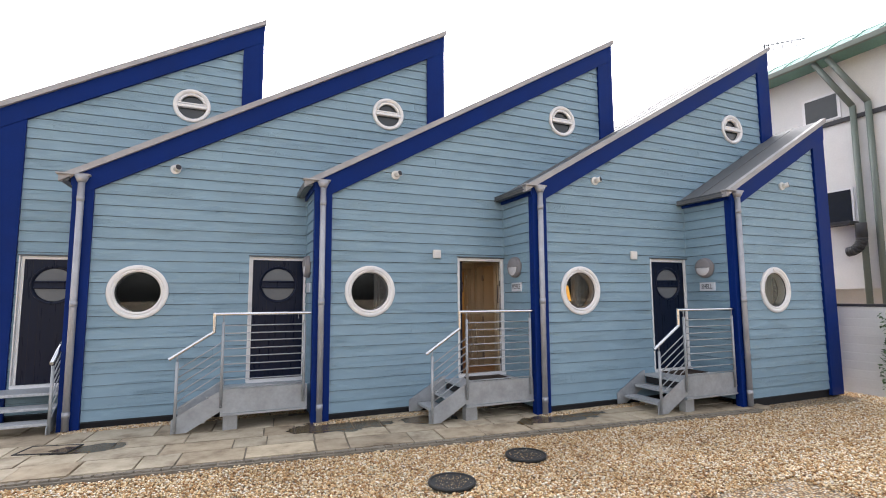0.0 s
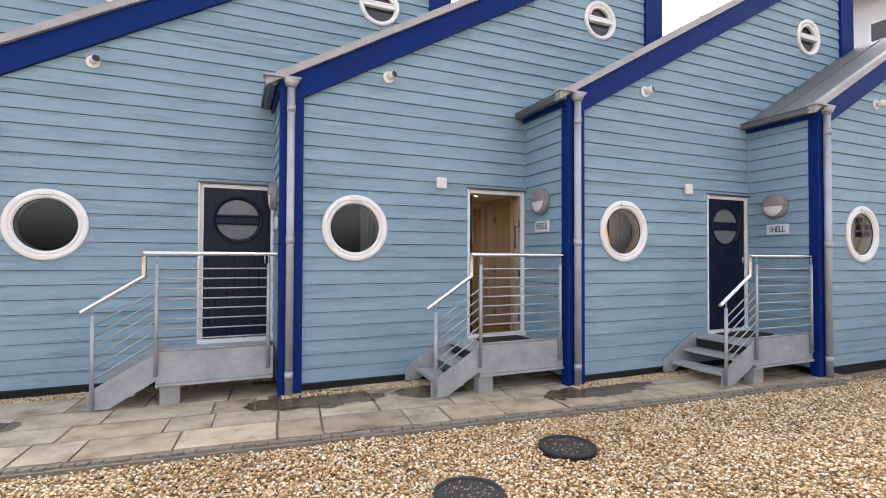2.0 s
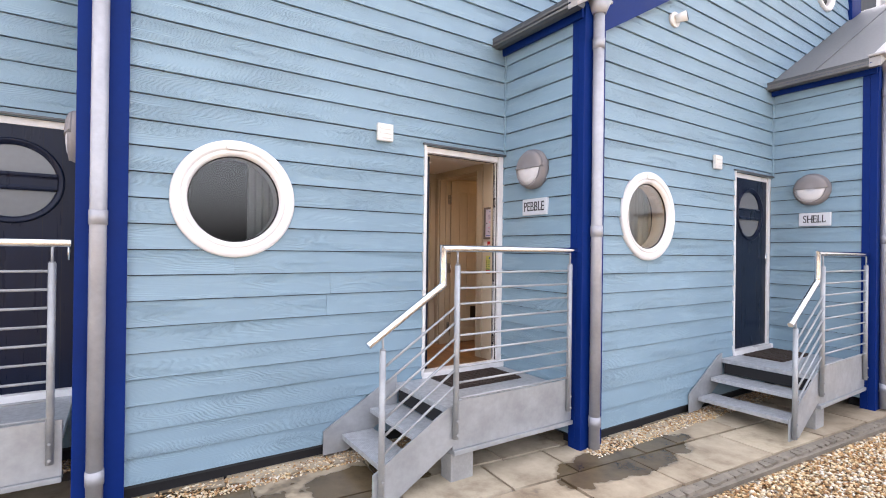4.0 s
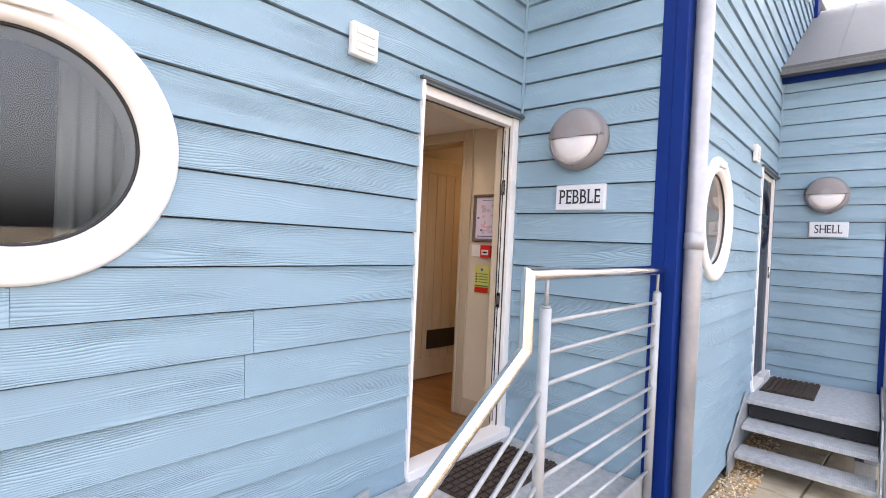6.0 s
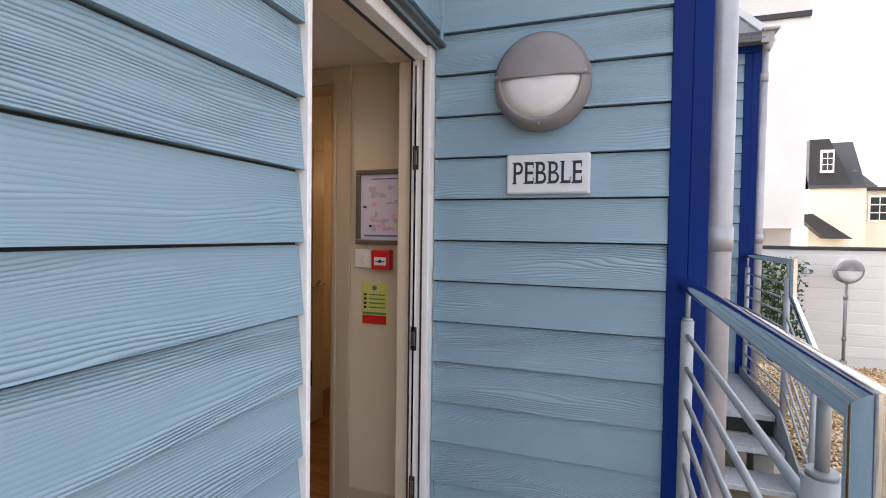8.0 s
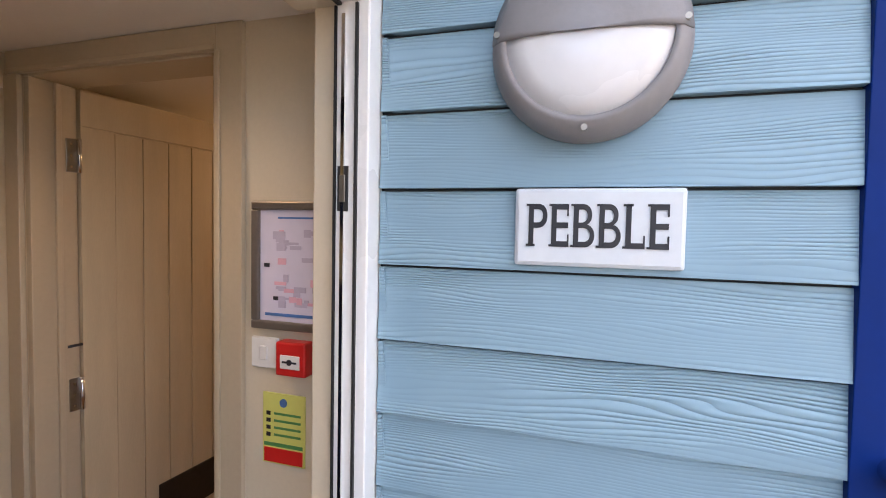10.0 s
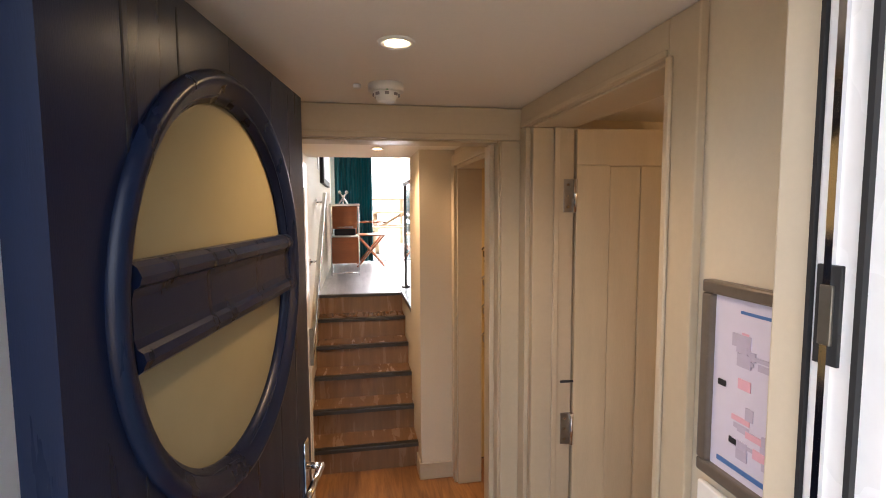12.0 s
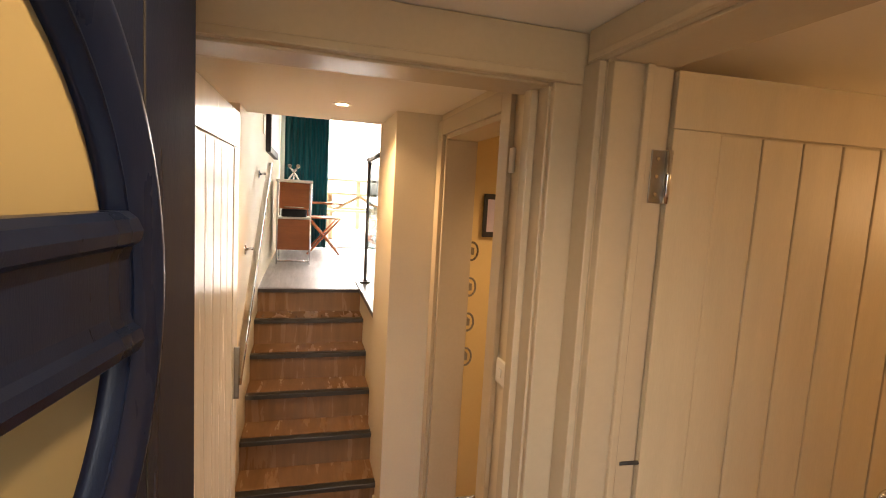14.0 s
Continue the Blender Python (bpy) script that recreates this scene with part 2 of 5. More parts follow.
SIGNW = plain("white sign plate", (0.62, 0.65, 0.69), 0.35, 0, 60, 0.06, 0.04)
INK = plain("black lettering", (0.012, 0.013, 0.02), 0.5, 0, 60, 0.1)
SLAB = stone_slab("sandstone slab")
SETT = plain("worn edging sett", (0.24, 0.21, 0.165), 0.85, 0, 30, 0.3, 0.6, 4)
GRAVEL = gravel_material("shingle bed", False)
PEBBLES = gravel_material("shingle stones", True)
IRON = plain("cast iron cover", (0.03, 0.031, 0.032), 0.6, 0.3, 60, 0.4, 0.6, 8)
BLOCK = plain("concrete block", (0.33, 0.33, 0.32), 0.9, 0, 60, 0.2, 0.5, 5)
CREAM = plain("cream wall paint", (0.64, 0.555, 0.42), 0.6, 0, 90, 0.05, 0.06)
CUPBOARD = plain("warm yellow wall paint", (0.66, 0.50, 0.24), 0.6, 0, 90, 0.05, 0.06)
CEILP = plain("white ceiling paint", (0.80, 0.75, 0.67), 0.7, 0, 90, 0.03, 0.04)
TRIMP = plain("cream gloss trim", (0.48, 0.40, 0.285), 0.35, 0, 60, 0.06, 0.05)
DOORP = plain("cream painted planks", (0.54, 0.45, 0.31), 0.4, 0, 40, 0.08, 0.1, 2, True, (8, 8, 1))
DOORW = plain("white painted planks", (0.80, 0.78, 0.74), 0.25, 0, 40, 0.06, 0.05, 2, True, (8, 8, 1))
OAK = wood_floor("warm oak flooring", (0.16, 0.065, 0.018), (0.42, 0.20, 0.065))
RISER = plain("dark oak riser", (0.225, 0.122, 0.056), 0.26, 0, 7, 0.2, 0.1, 2.0, True, (9, 1.5, 0.9))
GREYFLOOR = wood_floor("grey wood flooring", (0.22, 0.20, 0.20), (0.42, 0.40, 0.40), 0.18, 0.3)
NOSING = plain("dark metal nosing", (0.06, 0.055, 0.05), 0.35, 0.6, 40, 0.2)
BRASS = plain("aged steel fittings", (0.30, 0.28, 0.25), 0.3, 0.85, 60, 0.2)
FRAMEM = plain("pewter picture frame", (0.22, 0.19, 0.16), 0.35, 0.5, 60, 0.15)
PAPER = plain("lilac white paper", (0.66, 0.62, 0.74), 0.3, 0, 40, 0.05, 0.02)
PINK = plain("pink plan ink", (0.75, 0.42, 0.52), 0.4, 0, 60, 0.1)
PALE = plain("pale plan ink", (0.50, 0.45, 0.58), 0.4, 0, 60, 0.1)
BLUEINK = plain("blue plan bar", (0.08, 0.18, 0.45), 0.4, 0, 60, 0.1)
RED = plain("red plastic", (0.55, 0.018, 0.015), 0.35, 0, 60, 0.08)
YELLOW = plain("yellow green notice", (0.62, 0.62, 0.16), 0.4, 0, 60, 0.06)
GREENP = plain("green notice print", (0.08, 0.25, 0.08), 0.4, 0, 60, 0.06)
PLASTIC = plain("white plastic", (0.74, 0.73, 0.70), 0.35, 0, 60, 0.05)
TEAL = plain("teal velvet curtain", (0.006, 0.10, 0.11), 0.8, 0, 120, 0.25, 0.3, 3)
NET = plain("white curtain cloth", (0.62, 0.62, 0.60), 0.9, 0, 120, 0.08, 0.3)
ORANGEW = plain("orange brown wood", (0.38, 0.115, 0.035), 0.4, 0, 30, 0.2, 0.15, 2, True, (1, 1, 8))
PALEWOOD = plain("pale deck timber", (0.55, 0.40, 0.25), 0.7, 0, 30, 0.2, 0.2, 2, True, (1, 8, 8))
RENDER = plain("white painted render", (0.76, 0.75, 0.72), 0.8, 0, 30, 0.08, 0.35, 0.8)
COPPER = plain("verdigris copper roof", (0.15, 0.30, 0.255), 0.7, 0.0, 20, 0.2, 0.1, 1.5)
GREENPIPE = plain("grey green pipe", (0.15, 0.18, 0.155), 0.5, 0, 30, 0.12)
SLATE = plain("black slate", (0.035, 0.036, 0.04), 0.6, 0, 30, 0.25, 0.4, 2)
CREAMR = plain("cream house render", (0.80, 0.76, 0.62), 0.8, 0, 20, 0.08, 0.2, 0.5)
DARKGLASS = plain("dark reflecting pane", (0.03, 0.034, 0.036), 0.08, 0, 10, 0.1, 0.01)
LEAF = plain("ivy leaves", (0.045, 0.10, 0.025), 0.5, 0, 30, 0.3, 0.1, 12)
BARK = plain("shrub bark", (0.07, 0.05, 0.035), 0.9, 0, 60, 0.2, 0.4)
LIT = glow("lit lamp", (1.0, 0.72, 0.4), 14.0)
DECK = plain("weathered decking", (0.50, 0.47, 0.44), 0.8, 0, 30, 0.15, 0.2, 2, True, (8, 1, 1))
SEA = plain("distant pale sea", (0.5, 0.55, 0.58), 0.3, 0, 2, 0.08, 0.05, 0.1)
TAN = plain("tan leather sling", (0.42, 0.16, 0.07), 0.5, 0, 60, 0.15)
AMBER = glow("lit amber shade", (0.8, 0.36, 0.06), 0.8)

# ---- building blocks ----
def part(name, bm, mat, parent=None, label="", m=None):
    me = bpy.data.meshes.new(name)
    bm.normal_update()
    bm.to_mesh(me)
    bm.free()
    me.materials.append(mat)
    ob = new(name, me)
    if m is not None:
        ob.matrix_basis = m
    if parent is not None:
        ob.parent = parent
    if label:
        ob["label"] = label
    return ob


def thing(name, label, category, m=None, group="", kind=""):
    ob = new(name)
    ob.empty_display_size = 0.1
    if m is not None:
        ob.matrix_basis = m
    return tagged(ob, label, category, group, kind)


def box(x0, x1, y0, y1, z0, z1, bev=0.0, bm=None):
    bm = bm or bmesh.new()
    r = bmesh.ops.create_cube(bm, size=1, matrix=Matrix.Translation(((x0 + x1) / 2, (y0 + y1) / 2, (z0 + z1) / 2)) @ Matrix.Diagonal((abs(x1 - x0), abs(y1 - y0), abs(z1 - z0), 1)))
    if bev:
        es = list({e for v in r["verts"] for e in v.link_edges})
        bmesh.ops.bevel(bm, geom=es, offset=bev, segments=2, affect="EDGES", profile=0.5)
    return bm


def rod(p0, p1, r, n=12, bm=None, r2=None):
    bm = bm or bmesh.new()
    a, b = Vector(p0), Vector(p1)
    m = Matrix.Translation((a + b) / 2) @ (b - a).to_track_quat("Z", "Y").to_matrix().to_4x4()
    bmesh.ops.create_cone(bm, cap_ends=True, segments=n, radius1=r, radius2=r if r2 is None else r2, depth=(b - a).length, matrix=m)
    for f in bm.faces:
        f.smooth = len(f.verts) == 4
    return bm


def tube(points, r, n=20):
    """A round bar through the points, mitred where it turns; the turns lie in one upright plane."""
    bm = bmesh.new()
    ps = [Vector(p) for p in points]
    rings = []
    for i, p in enumerate(ps):
        d0 = (p - ps[i - 1]).normalized() if i else (ps[1] - p).normalized()
        d1 = (ps[i + 1] - p).normalized() if i < len(ps) - 1 else d0
        cut = (d0 + d1).normalized()
        side_dir = Vector((0, 1, 0))
        out = d0.cross(side_dir).normalized()
        ring = []
        for k in range(n):
            a = 2 * math.pi * k / n
            q = p + r * (math.cos(a) * side_dir + math.sin(a) * out)
            ring.append(bm.verts.new(q - d0 * ((q - p).dot(cut) / d0.dot(cut))))
        rings.append(ring)
    for u, w in zip(rings, rings[1:]):
        for k in range(n):
            bm.faces.new((u[k], u[(k + 1) % n], w[(k + 1) % n], w[k])).smooth = True
    bm.faces.new(rings[0]), bm.faces.new(list(reversed(rings[-1])))
    bm.edges.ensure_lookup_table()
    for ring in rings[1:-1]:
        for k in range(n):
            bm.edges.get((ring[k], ring[(k + 1) % n])).smooth = False
    bmesh.ops.recalc_face_normals(bm, faces=bm.faces)
    return bm


def lathe(profile, n=48, a0=0.0, a1=2 * math.pi, bm=None):
    """Turns a closed (radius, depth) profile about the y axis; depth runs towards -y."""
    bm = bm or bmesh.new()
    full = abs(a1 - a0) > 6.28
    rings = []
    for i in range(n if full else n + 1):
        a = a0 + (a1 - a0) * i / n
        rings.append([bm.verts.new((r * math.cos(a), -d, r * math.sin(a))) for r, d in profile])
    k = len(profile)
    for i in range(n):
        p, q = rings[i], rings[(i + 1) % len(rings)]
        for j in range(k):
            f = bm.faces.new((p[j], p[(j + 1) % k], q[(j + 1) % k], q[j]))
            f.smooth = True
    if not full:
        bm.faces.new(rings[0]), bm.faces.new(list(reversed(rings[-1])))
    bmesh.ops.recalc_face_normals(bm, faces=bm.faces)
    return bm


def prism(points, y0, y1, bm=None):
    """A slab between y0 and y1 from an outline in x and z."""
    bm = bm or bmesh.new()
    a = [bm.verts.new((x, y0, z)) for x, z in points]
    b = [bm.verts.new((x, y1, z)) for x, z in points]
    k = len(points)
    fs = [bm.faces.new(a), bm.faces.new(list(reversed(b)))]
    for i in range(k):
        fs.append(bm.faces.new((a[(i + 1) % k], a[i], b[i], b[(i + 1) % k])))
    bmesh.ops.recalc_face_normals(bm, faces=fs)
    return bm


def letters(text, size, mat, parent, m, name="lettering"):
    cu = bpy.data.curves.new(name, "FONT")
    cu.body, cu.size, cu.extrude, cu.align_x, cu.align_y = text, size, 0.0012, "CENTER", "CENTER"
    tmp = bpy.data.objects.new(name, cu)
    scene.collection.objects.link(tmp)
    me = bpy.data.meshes.new_from_object(tmp.evaluated_get(bpy.context.evaluated_depsgraph_get()))
    bpy.data.objects.remove(tmp)
    me.materials.clear()
    me.materials.append(mat)
    ob = new(name, me)
    ob.matrix_basis, ob.parent = m, parent
    return ob


# ---- boarded walls ----
EXPOSURE, FIRST = 0.1725, -0.058
RISE, EAVE = 0.574, 3.90


class Hole:
    """An opening in a boarded wall: edges(z0, z1) gives its two sides between two heights, or None."""
    def __init__(self, cx, cz=0, r=0, rect=None):
        self.cx, self.cz, self.r, self.rect = cx, cz, r, rect

    def edges(self, z0, z1):
        if self.rect:
            x0, x1, b, t = self.rect
            if z1 <= b or z0 >= t:
                return None
            left, right = [], []
            if z0 < b:
                left += [(self.cx, z0), (self.cx, b)]
                right += [(self.cx, z0), (self.cx, b)]
            lo, hi = max(z0, b), min(z1, t)
            left += [(x0, lo), (x0, hi)]
            right += [(x1, lo), (x1, hi)]
            if z1 > t:
                left += [(self.cx, t), (self.cx, z1)]
                right += [(self.cx, t), (self.cx, z1)]
            return left, right
        if self.r == 0:
            return [(self.cx - 0.001, z0), (self.cx - 0.001, z1)], [(self.cx + 0.001, z0), (self.cx + 0.001, z1)]
        if z1 <= self.cz - self.r or z0 >= self.cz + self.r:
            return None
        left, right = [], []
        for i in range(9):
            z = z0 + (z1 - z0) * i / 8
            h = math.sqrt(max(0.0, self.r ** 2 - (z - self.cz) ** 2))
            left.append((self.cx - max(h, 0.0005), z))
            right.append((self.cx + max(h, 0.0005), z))
        return left, right


def wall_pieces(z0, z1, left, right, holes):
    """Outlines of one course between the wall's ends (functions of height) and round its holes."""
    mid = [z0 + (z1 - z0) * i / 4 for i in range(5)]
    start = [(left(z), z) for z in mid]
    out = []
    for h in sorted(holes, key=lambda h: h.cx):
        e = h.edges(z0, z1)
        if e is None or h.cx <= left(z0) + 0.02 or h.cx >= right(z1) - 0.02:
            continue
        out.append(e[0] + list(reversed(start)))
        start = e[1]
    end = [(right(z), z) for z in mid]
    out.append(end + list(reversed(start)))
    keep = []
    for p in out:
        q = [a for i, a in enumerate(p) if (Vector(a) - Vector(p[i - 1])).length > 1e-4]
        if len(q) > 2 and max(x for x, _ in q) - min(x for x, _ in q) > 0.012:
            keep.append(q)
    return keep


def board(outline, z0, z1):
    """One lapped board: thick at its lower edge, thin at the top; x along the wall, -y outwards."""
    bm = bmesh.new()
    d = lambda z: -(0.026 - 0.016 * (z - z0) / (z1 - z0))
    a = [bm.verts.new((x, d(z), z)) for x, z in outline]
    b = [bm.verts.new((x, 0.0, z)) for x, z in outline]
    k = len(outline)
    fs = [bm.faces.new(a), bm.faces.new(list(reversed(b)))]
    for i in range(k):
        fs.append(bm.faces.new((a[(i + 1) % k], a[i], b[i], b[(i + 1) % k])))
    bmesh.ops.recalc_face_normals(bm, faces=fs)
    return bm


def boarded(parent, name, m, zlow, zhigh, left, right, bleft, bright, holes, thick, seams, rng, core_holes=None):
    """A sheathing wall with its boards as pieces on it. left/right bound the sheathing, bleft/bright the boards."""
    core = bmesh.new()
    steps = int((zhigh - zlow) / EXPOSURE) + 1
    for i in range(steps):
        z0, z1 = max(0.085, zlow + i * EXPOSURE), min(zhigh, zlow + (i + 1) * EXPOSURE)
        if z1 - z0 < 0.01 or right(z1) - left(z1) < 0.03:
            continue
        for p in wall_pieces(z0, z1, left, right, core_holes or holes):
            prism(p, 0.0, thick, core)
    bmesh.ops.remove_doubles(core, verts=core.verts, dist=0.0006)
    wall = part(name, core, SHEATH, parent, "", m)
    for i in range(steps):
        z0, z1 = max(0.085, zlow + i * EXPOSURE), min(zhigh, zlow + (i + 1) * EXPOSURE)
        if z1 - z0 < 0.03 or bright(z1) - bleft(z1) < 0.05:
            continue
        hs = list(holes)
        if seams and rng.random() < 0.4:
            hs.append(Hole(bleft(z0) + 0.3 + rng.random() * max(0.1, bright(z0) - bleft(z0) - 0.6)))
            for h in holes:
                lo, hi = (h.rect[0], h.rect[1]) if h.rect else (h.cx - h.r, h.cx + h.r)
                if lo - 0.1 < hs[-1].cx < hi + 0.1:
                    hs.pop()
                    break
        # slit bares the dark sheathing, standing in for the shadow line under each lap
        for p in wall_pieces(z0, z1 - 0.0068, bleft, bright, hs):
            part("board", board(p, z0, z1 - 0.0068), BOARD, wall)
    return wall

# ---- houses ----
rng = random.Random(4)
DOOR_TOP, DOOR_SILL = 2.64, 0.535


def pane_disc(r, y0, y1, n=40):
    return rod((0, y0, 0), (0, y1, 0), r, n)


def round_window(parent, x, z, big):
    """A deep white ring with a bevelled face, its pane and, on the small ones, a pivot bar."""
    m = pose(x, 0, z)
    if big:
        prof = [(0.424, -0.01), (0.424, 0.035), (0.412, 0.046), (0.38, 0.048), (0.362, 0.045), (0.358, 0.036), (0.352, 0.036), (0.348, 0.044), (0.330, 0.040), (0.316, 0.026), (0.310, 0.004), (0.308, -0.14), (0.372, -0.14), (0.372, -0.01)]
        ring = part("window", lathe(prof, 72), WHITE, parent, "round white porthole window", m)
        pane = part("pane", pane_disc(0.312, -0.004, 0.004, 64), GLASS, ring)
        pane.visible_shadow = False
        part("gasket", lathe([(0.3115, -0.002), (0.3115, 0.012), (0.303, 0.009), (0.303, -0.002)], 64), RUBBER, ring)
        part("trickle_vent", box(-0.07, 0.07, -0.062, -0.04, 0.352, 0.398, 0.006), WHITE, ring)
    else:
        prof = [(0.315, -0.01), (0.315, 0.04), (0.30, 0.055), (0.265, 0.05), (0.238, 0.02), (0.238, -0.1), (0.262, -0.1), (0.262, -0.01)]
        ring = part("window", lathe(prof, 48), WHITE, parent, "small round white pivot window", m)
        part("pane", pane_disc(0.245, 0.03, 0.038, 48), DARKGLASS, ring)
        part("bar", box(-0.245, 0.245, -0.05, 0.03, -0.035, 0.02, 0.008), WHITE, ring)
        part("bar", box(-0.235, 0.235, -0.03, 0.03, 0.035, 0.06, 0.006), WHITE, ring)
        a = lathe([(0.24, -0.025), (0.24, 0.03), (0.2, 0.03), (0.2, -0.025)], 24, radians(18), radians(162))
        part("sash", a, WHITE, ring)
    return ring


def door_leaf(parent, w, h, mat, glassmat, name="leaf", r=0.28, off=0.0):
    """A planked leaf, hinge edge at x 0, with a moulded round light that a bar halves."""
    cz, cx = h - 0.42, w / 2 - off
    bm = bmesh.new()
    for i in range(8):
        z0, z1 = h * i / 8, h * (i + 1) / 8
        for p in wall_pieces(z0, z1, lambda z: 0.0, lambda z: w, [Hole(cx, cz, r)]):
            prism(p, -0.022, 0.022, bm)
    bmesh.ops.remove_doubles(bm, verts=bm.verts, dist=0.0004)
    leaf = part(name, bm, mat, parent)
    for s in (1, -1):
        prof = [(r + 0.04, 0.018), (r + 0.04, 0.028), (r + 0.032, 0.036), (r + 0.022, 0.038), (r + 0.016, 0.031), (r + 0.006, 0.029), (r, 0.020), (r - 0.01, 0.012), (r - 0.01, 0.0), (r + 0.03, 0.0)]
        part("moulding", lathe([(a, s * b) for a, b in prof], 72), mat, leaf, "", pose(cx, 0, cz))
        half = [(0.067, 0.004), (0.067, 0.022), (0.061, 0.030), (0.050, 0.035), (0.040, 0.032), (0.035, 0.025), (0.024, 0.022)]
        face = half + [(-z, y) for z, y in reversed(half)]
        bar = bmesh.new()
        ends = [[bar.verts.new((x, s * y, z)) for z, y in face] for x in (-r + 0.008, r - 0.008)]
        bar.faces.new(ends[0]), bar.faces.new(list(reversed(ends[1])))
        for i in range(len(face)):
            j = (i + 1) % len(face)
            bar.faces.new((ends[0][j], ends[0][i], ends[1][i], ends[1][j]))
        bmesh.ops.recalc_face_normals(bar, faces=bar.faces)
        part("glazing_bar", bar, mat, leaf, "", pose(cx, 0, cz))
        for gx in (w * 0.14, w * 0.28, w * 0.72, w * 0.86):
            cut = math.sqrt(max(0.0, (r + 0.04) ** 2 - (gx - cx) ** 2))
            for za, zb in ((0.02, cz - cut), (cz + cut, h - 0.02)):
                # black strip on the flat face paints the shade of a plank joint
                part("groove", box(gx - 0.002, gx + 0.002, s * 0.019, s * 0.0225, za, zb), BLACK, leaf)
    part("pane", pane_disc(r, -0.003, 0.003, 48), glassmat, leaf, "", pose(cx, 0, cz))
    return leaf


def door_frame(parent, x0, x1):
    part("door_frame", box(x0, x0 + 0.055, 0.02, 0.085, DOOR_SILL, DOOR_TOP, 0.004), WHITE, parent)
    part("door_frame", box(x1 - 0.055, x1 + 0.018, 0.004, 0.085, DOOR_SILL, DOOR_TOP, 0.004), WHITE, parent)
    part("door_frame", box(x0 + 0.055, x1 - 0.055, 0.02, 0.085, DOOR_TOP - 0.055, DOOR_TOP, 0.004), WHITE, parent)
    part("edge_bead", box(x0 - 0.008, x0 + 0.01, -0.034, 0.019, DOOR_SILL, DOOR_TOP, 0.002), WHITE, parent)
    part("threshold", box(x0, x1, -0.045, 0.085, DOOR_SILL - 0.03, DOOR_SILL + 0.035, 0.006), WHITE, parent)
    part("head_drip", box(x0 - 0.02, x1 + 0.015, -0.04, 0.0, DOOR_TOP + 0.003, DOOR_TOP + 0.02, 0.003), GUTTER, parent)


def roof_z(X, x):
    return EAVE + RISE * (x - X)


def house(X, Y, xl, xr, wx, ux, door, prev_y, next_x, label):
    h = thing("house", label, "house", pose(0, Y, 0), "row of houses")
    top = roof_z(X, xr)
    holes = [Hole(wx, 2.035, 0.375)] if wx is not None else []
    if ux is not None:
        holes.append(Hole(ux, 5.5, 0.265))
    if door:
        holes.append(Hole((door[0] + door[1]) / 2, rect=(door[0], door[1], DOOR_SILL, DOOR_TOP)))
    wide = holes[:-1] + [Hole(-0.44, rect=(-0.97, 0.09, DOOR_SILL - 0.06, DOOR_TOP))] if Y == 0.0 else None
    left = lambda z: max(xl, X + (z - EAVE + 0.12) / RISE)
    right = lambda z: xr - 0.02
    bleft = lambda z: max(xl + (0.2 if prev_y is not None else 0.3), X + (z - EAVE + 0.3) / RISE)
    if next_x is None:
        bright = lambda z: xr - 0.3
    else:
        bright = lambda z: next_x if z < 3.7 else min(xr - 0.3, next_x + (z - 3.7) / RISE + 0.35)
    boarded(h, "front_wall", None, FIRST, top - 0.2, left, right, bleft, bright, holes, 0.2, True, rng, wide)
    # wall that returns to the house behind
    if prev_y is not None:
        w = prev_y - Y
        boarded(h, "side_wall", pose(X, w, 0, 0, 0, -90), FIRST, 3.74, lambda z: 0.0, lambda z: w, lambda z: 0.0, lambda z: w - 0.06, [], 0.15, False, rng)
    else:
        part("side_wall", box(xl, xl + 0.15, 0.2, 7.0 - Y, 0.02, roof_z(X, xl) - 0.15), BOARD, h)
    if next_x is not None:
        part("corner_bead", box(next_x - 0.034, next_x - 0.016, -0.034, -0.016, 2.67 if door else 0.1, 3.7, 0.003), BOARD, h)
    # plinth, coloured black for the shade in the gap under the boards
    part("plinth", box(xl + 0.05, xr - 0.05, 0.03, 0.19, -0.05, 0.085), BLACK, h)
    # blue corner posts
    zc = roof_z(X, xl) - 0.1
    part("corner_post", box(xl - 0.03, xl + (0.245 if prev_y is not None else 0.34), -0.065, 0.0, 0.0, zc, 0.004), BLUE, h, "royal blue corner post")
    if prev_y is not None:
        part("corner_post", box(xl - 0.03, xl, 0.0, 0.066, 0.0, zc, 0.002), BLUE, h)
    zb = 0.0 if next_x is None else max(3.6, roof_z(next_x, xr) - 0.4)
    part("end_post", prism([(xr - 0.37, zb), (xr, zb), (xr, top - 0.1), (xr - 0.37, top - 0.1 - 0.37 * RISE)], -0.065, -0.002), BLUE, h, "royal blue end post")
    part("end_wall", box(xr - 0.15, xr - 0.004, 0.004, 7.0 - Y, zb, top - 0.16), BLUE, h)
    # bargeboard and verge along the slope
    e0 = xl - 0.034
    part("bargeboard", prism([(e0, roof_z(X, e0) - 0.42), (xr + 0.004, top - 0.42), (xr + 0.004, top - 0.09), (e0, roof_z(X, e0) - 0.09)], -0.075, -0.005), BLUE, h, "royal blue bargeboard")
    v0 = xl - 0.2
    part("verge", prism([(v0, roof_z(X, v0) - 0.09), (xr + 0.03, top - 0.07), (xr + 0.03, top + 0.03), (v0, roof_z(X, v0) + 0.01)], -0.13, -0.03), VERGE, h)
    part("roof", prism([(v0, roof_z(X, v0) - 0.07), (xr + 0.02, top - 0.05), (xr + 0.02, top + 0.0), (v0, roof_z(X, v0) - 0.02)], -0.03, 7.2 - Y), ROOF, h)
    y = 0.5
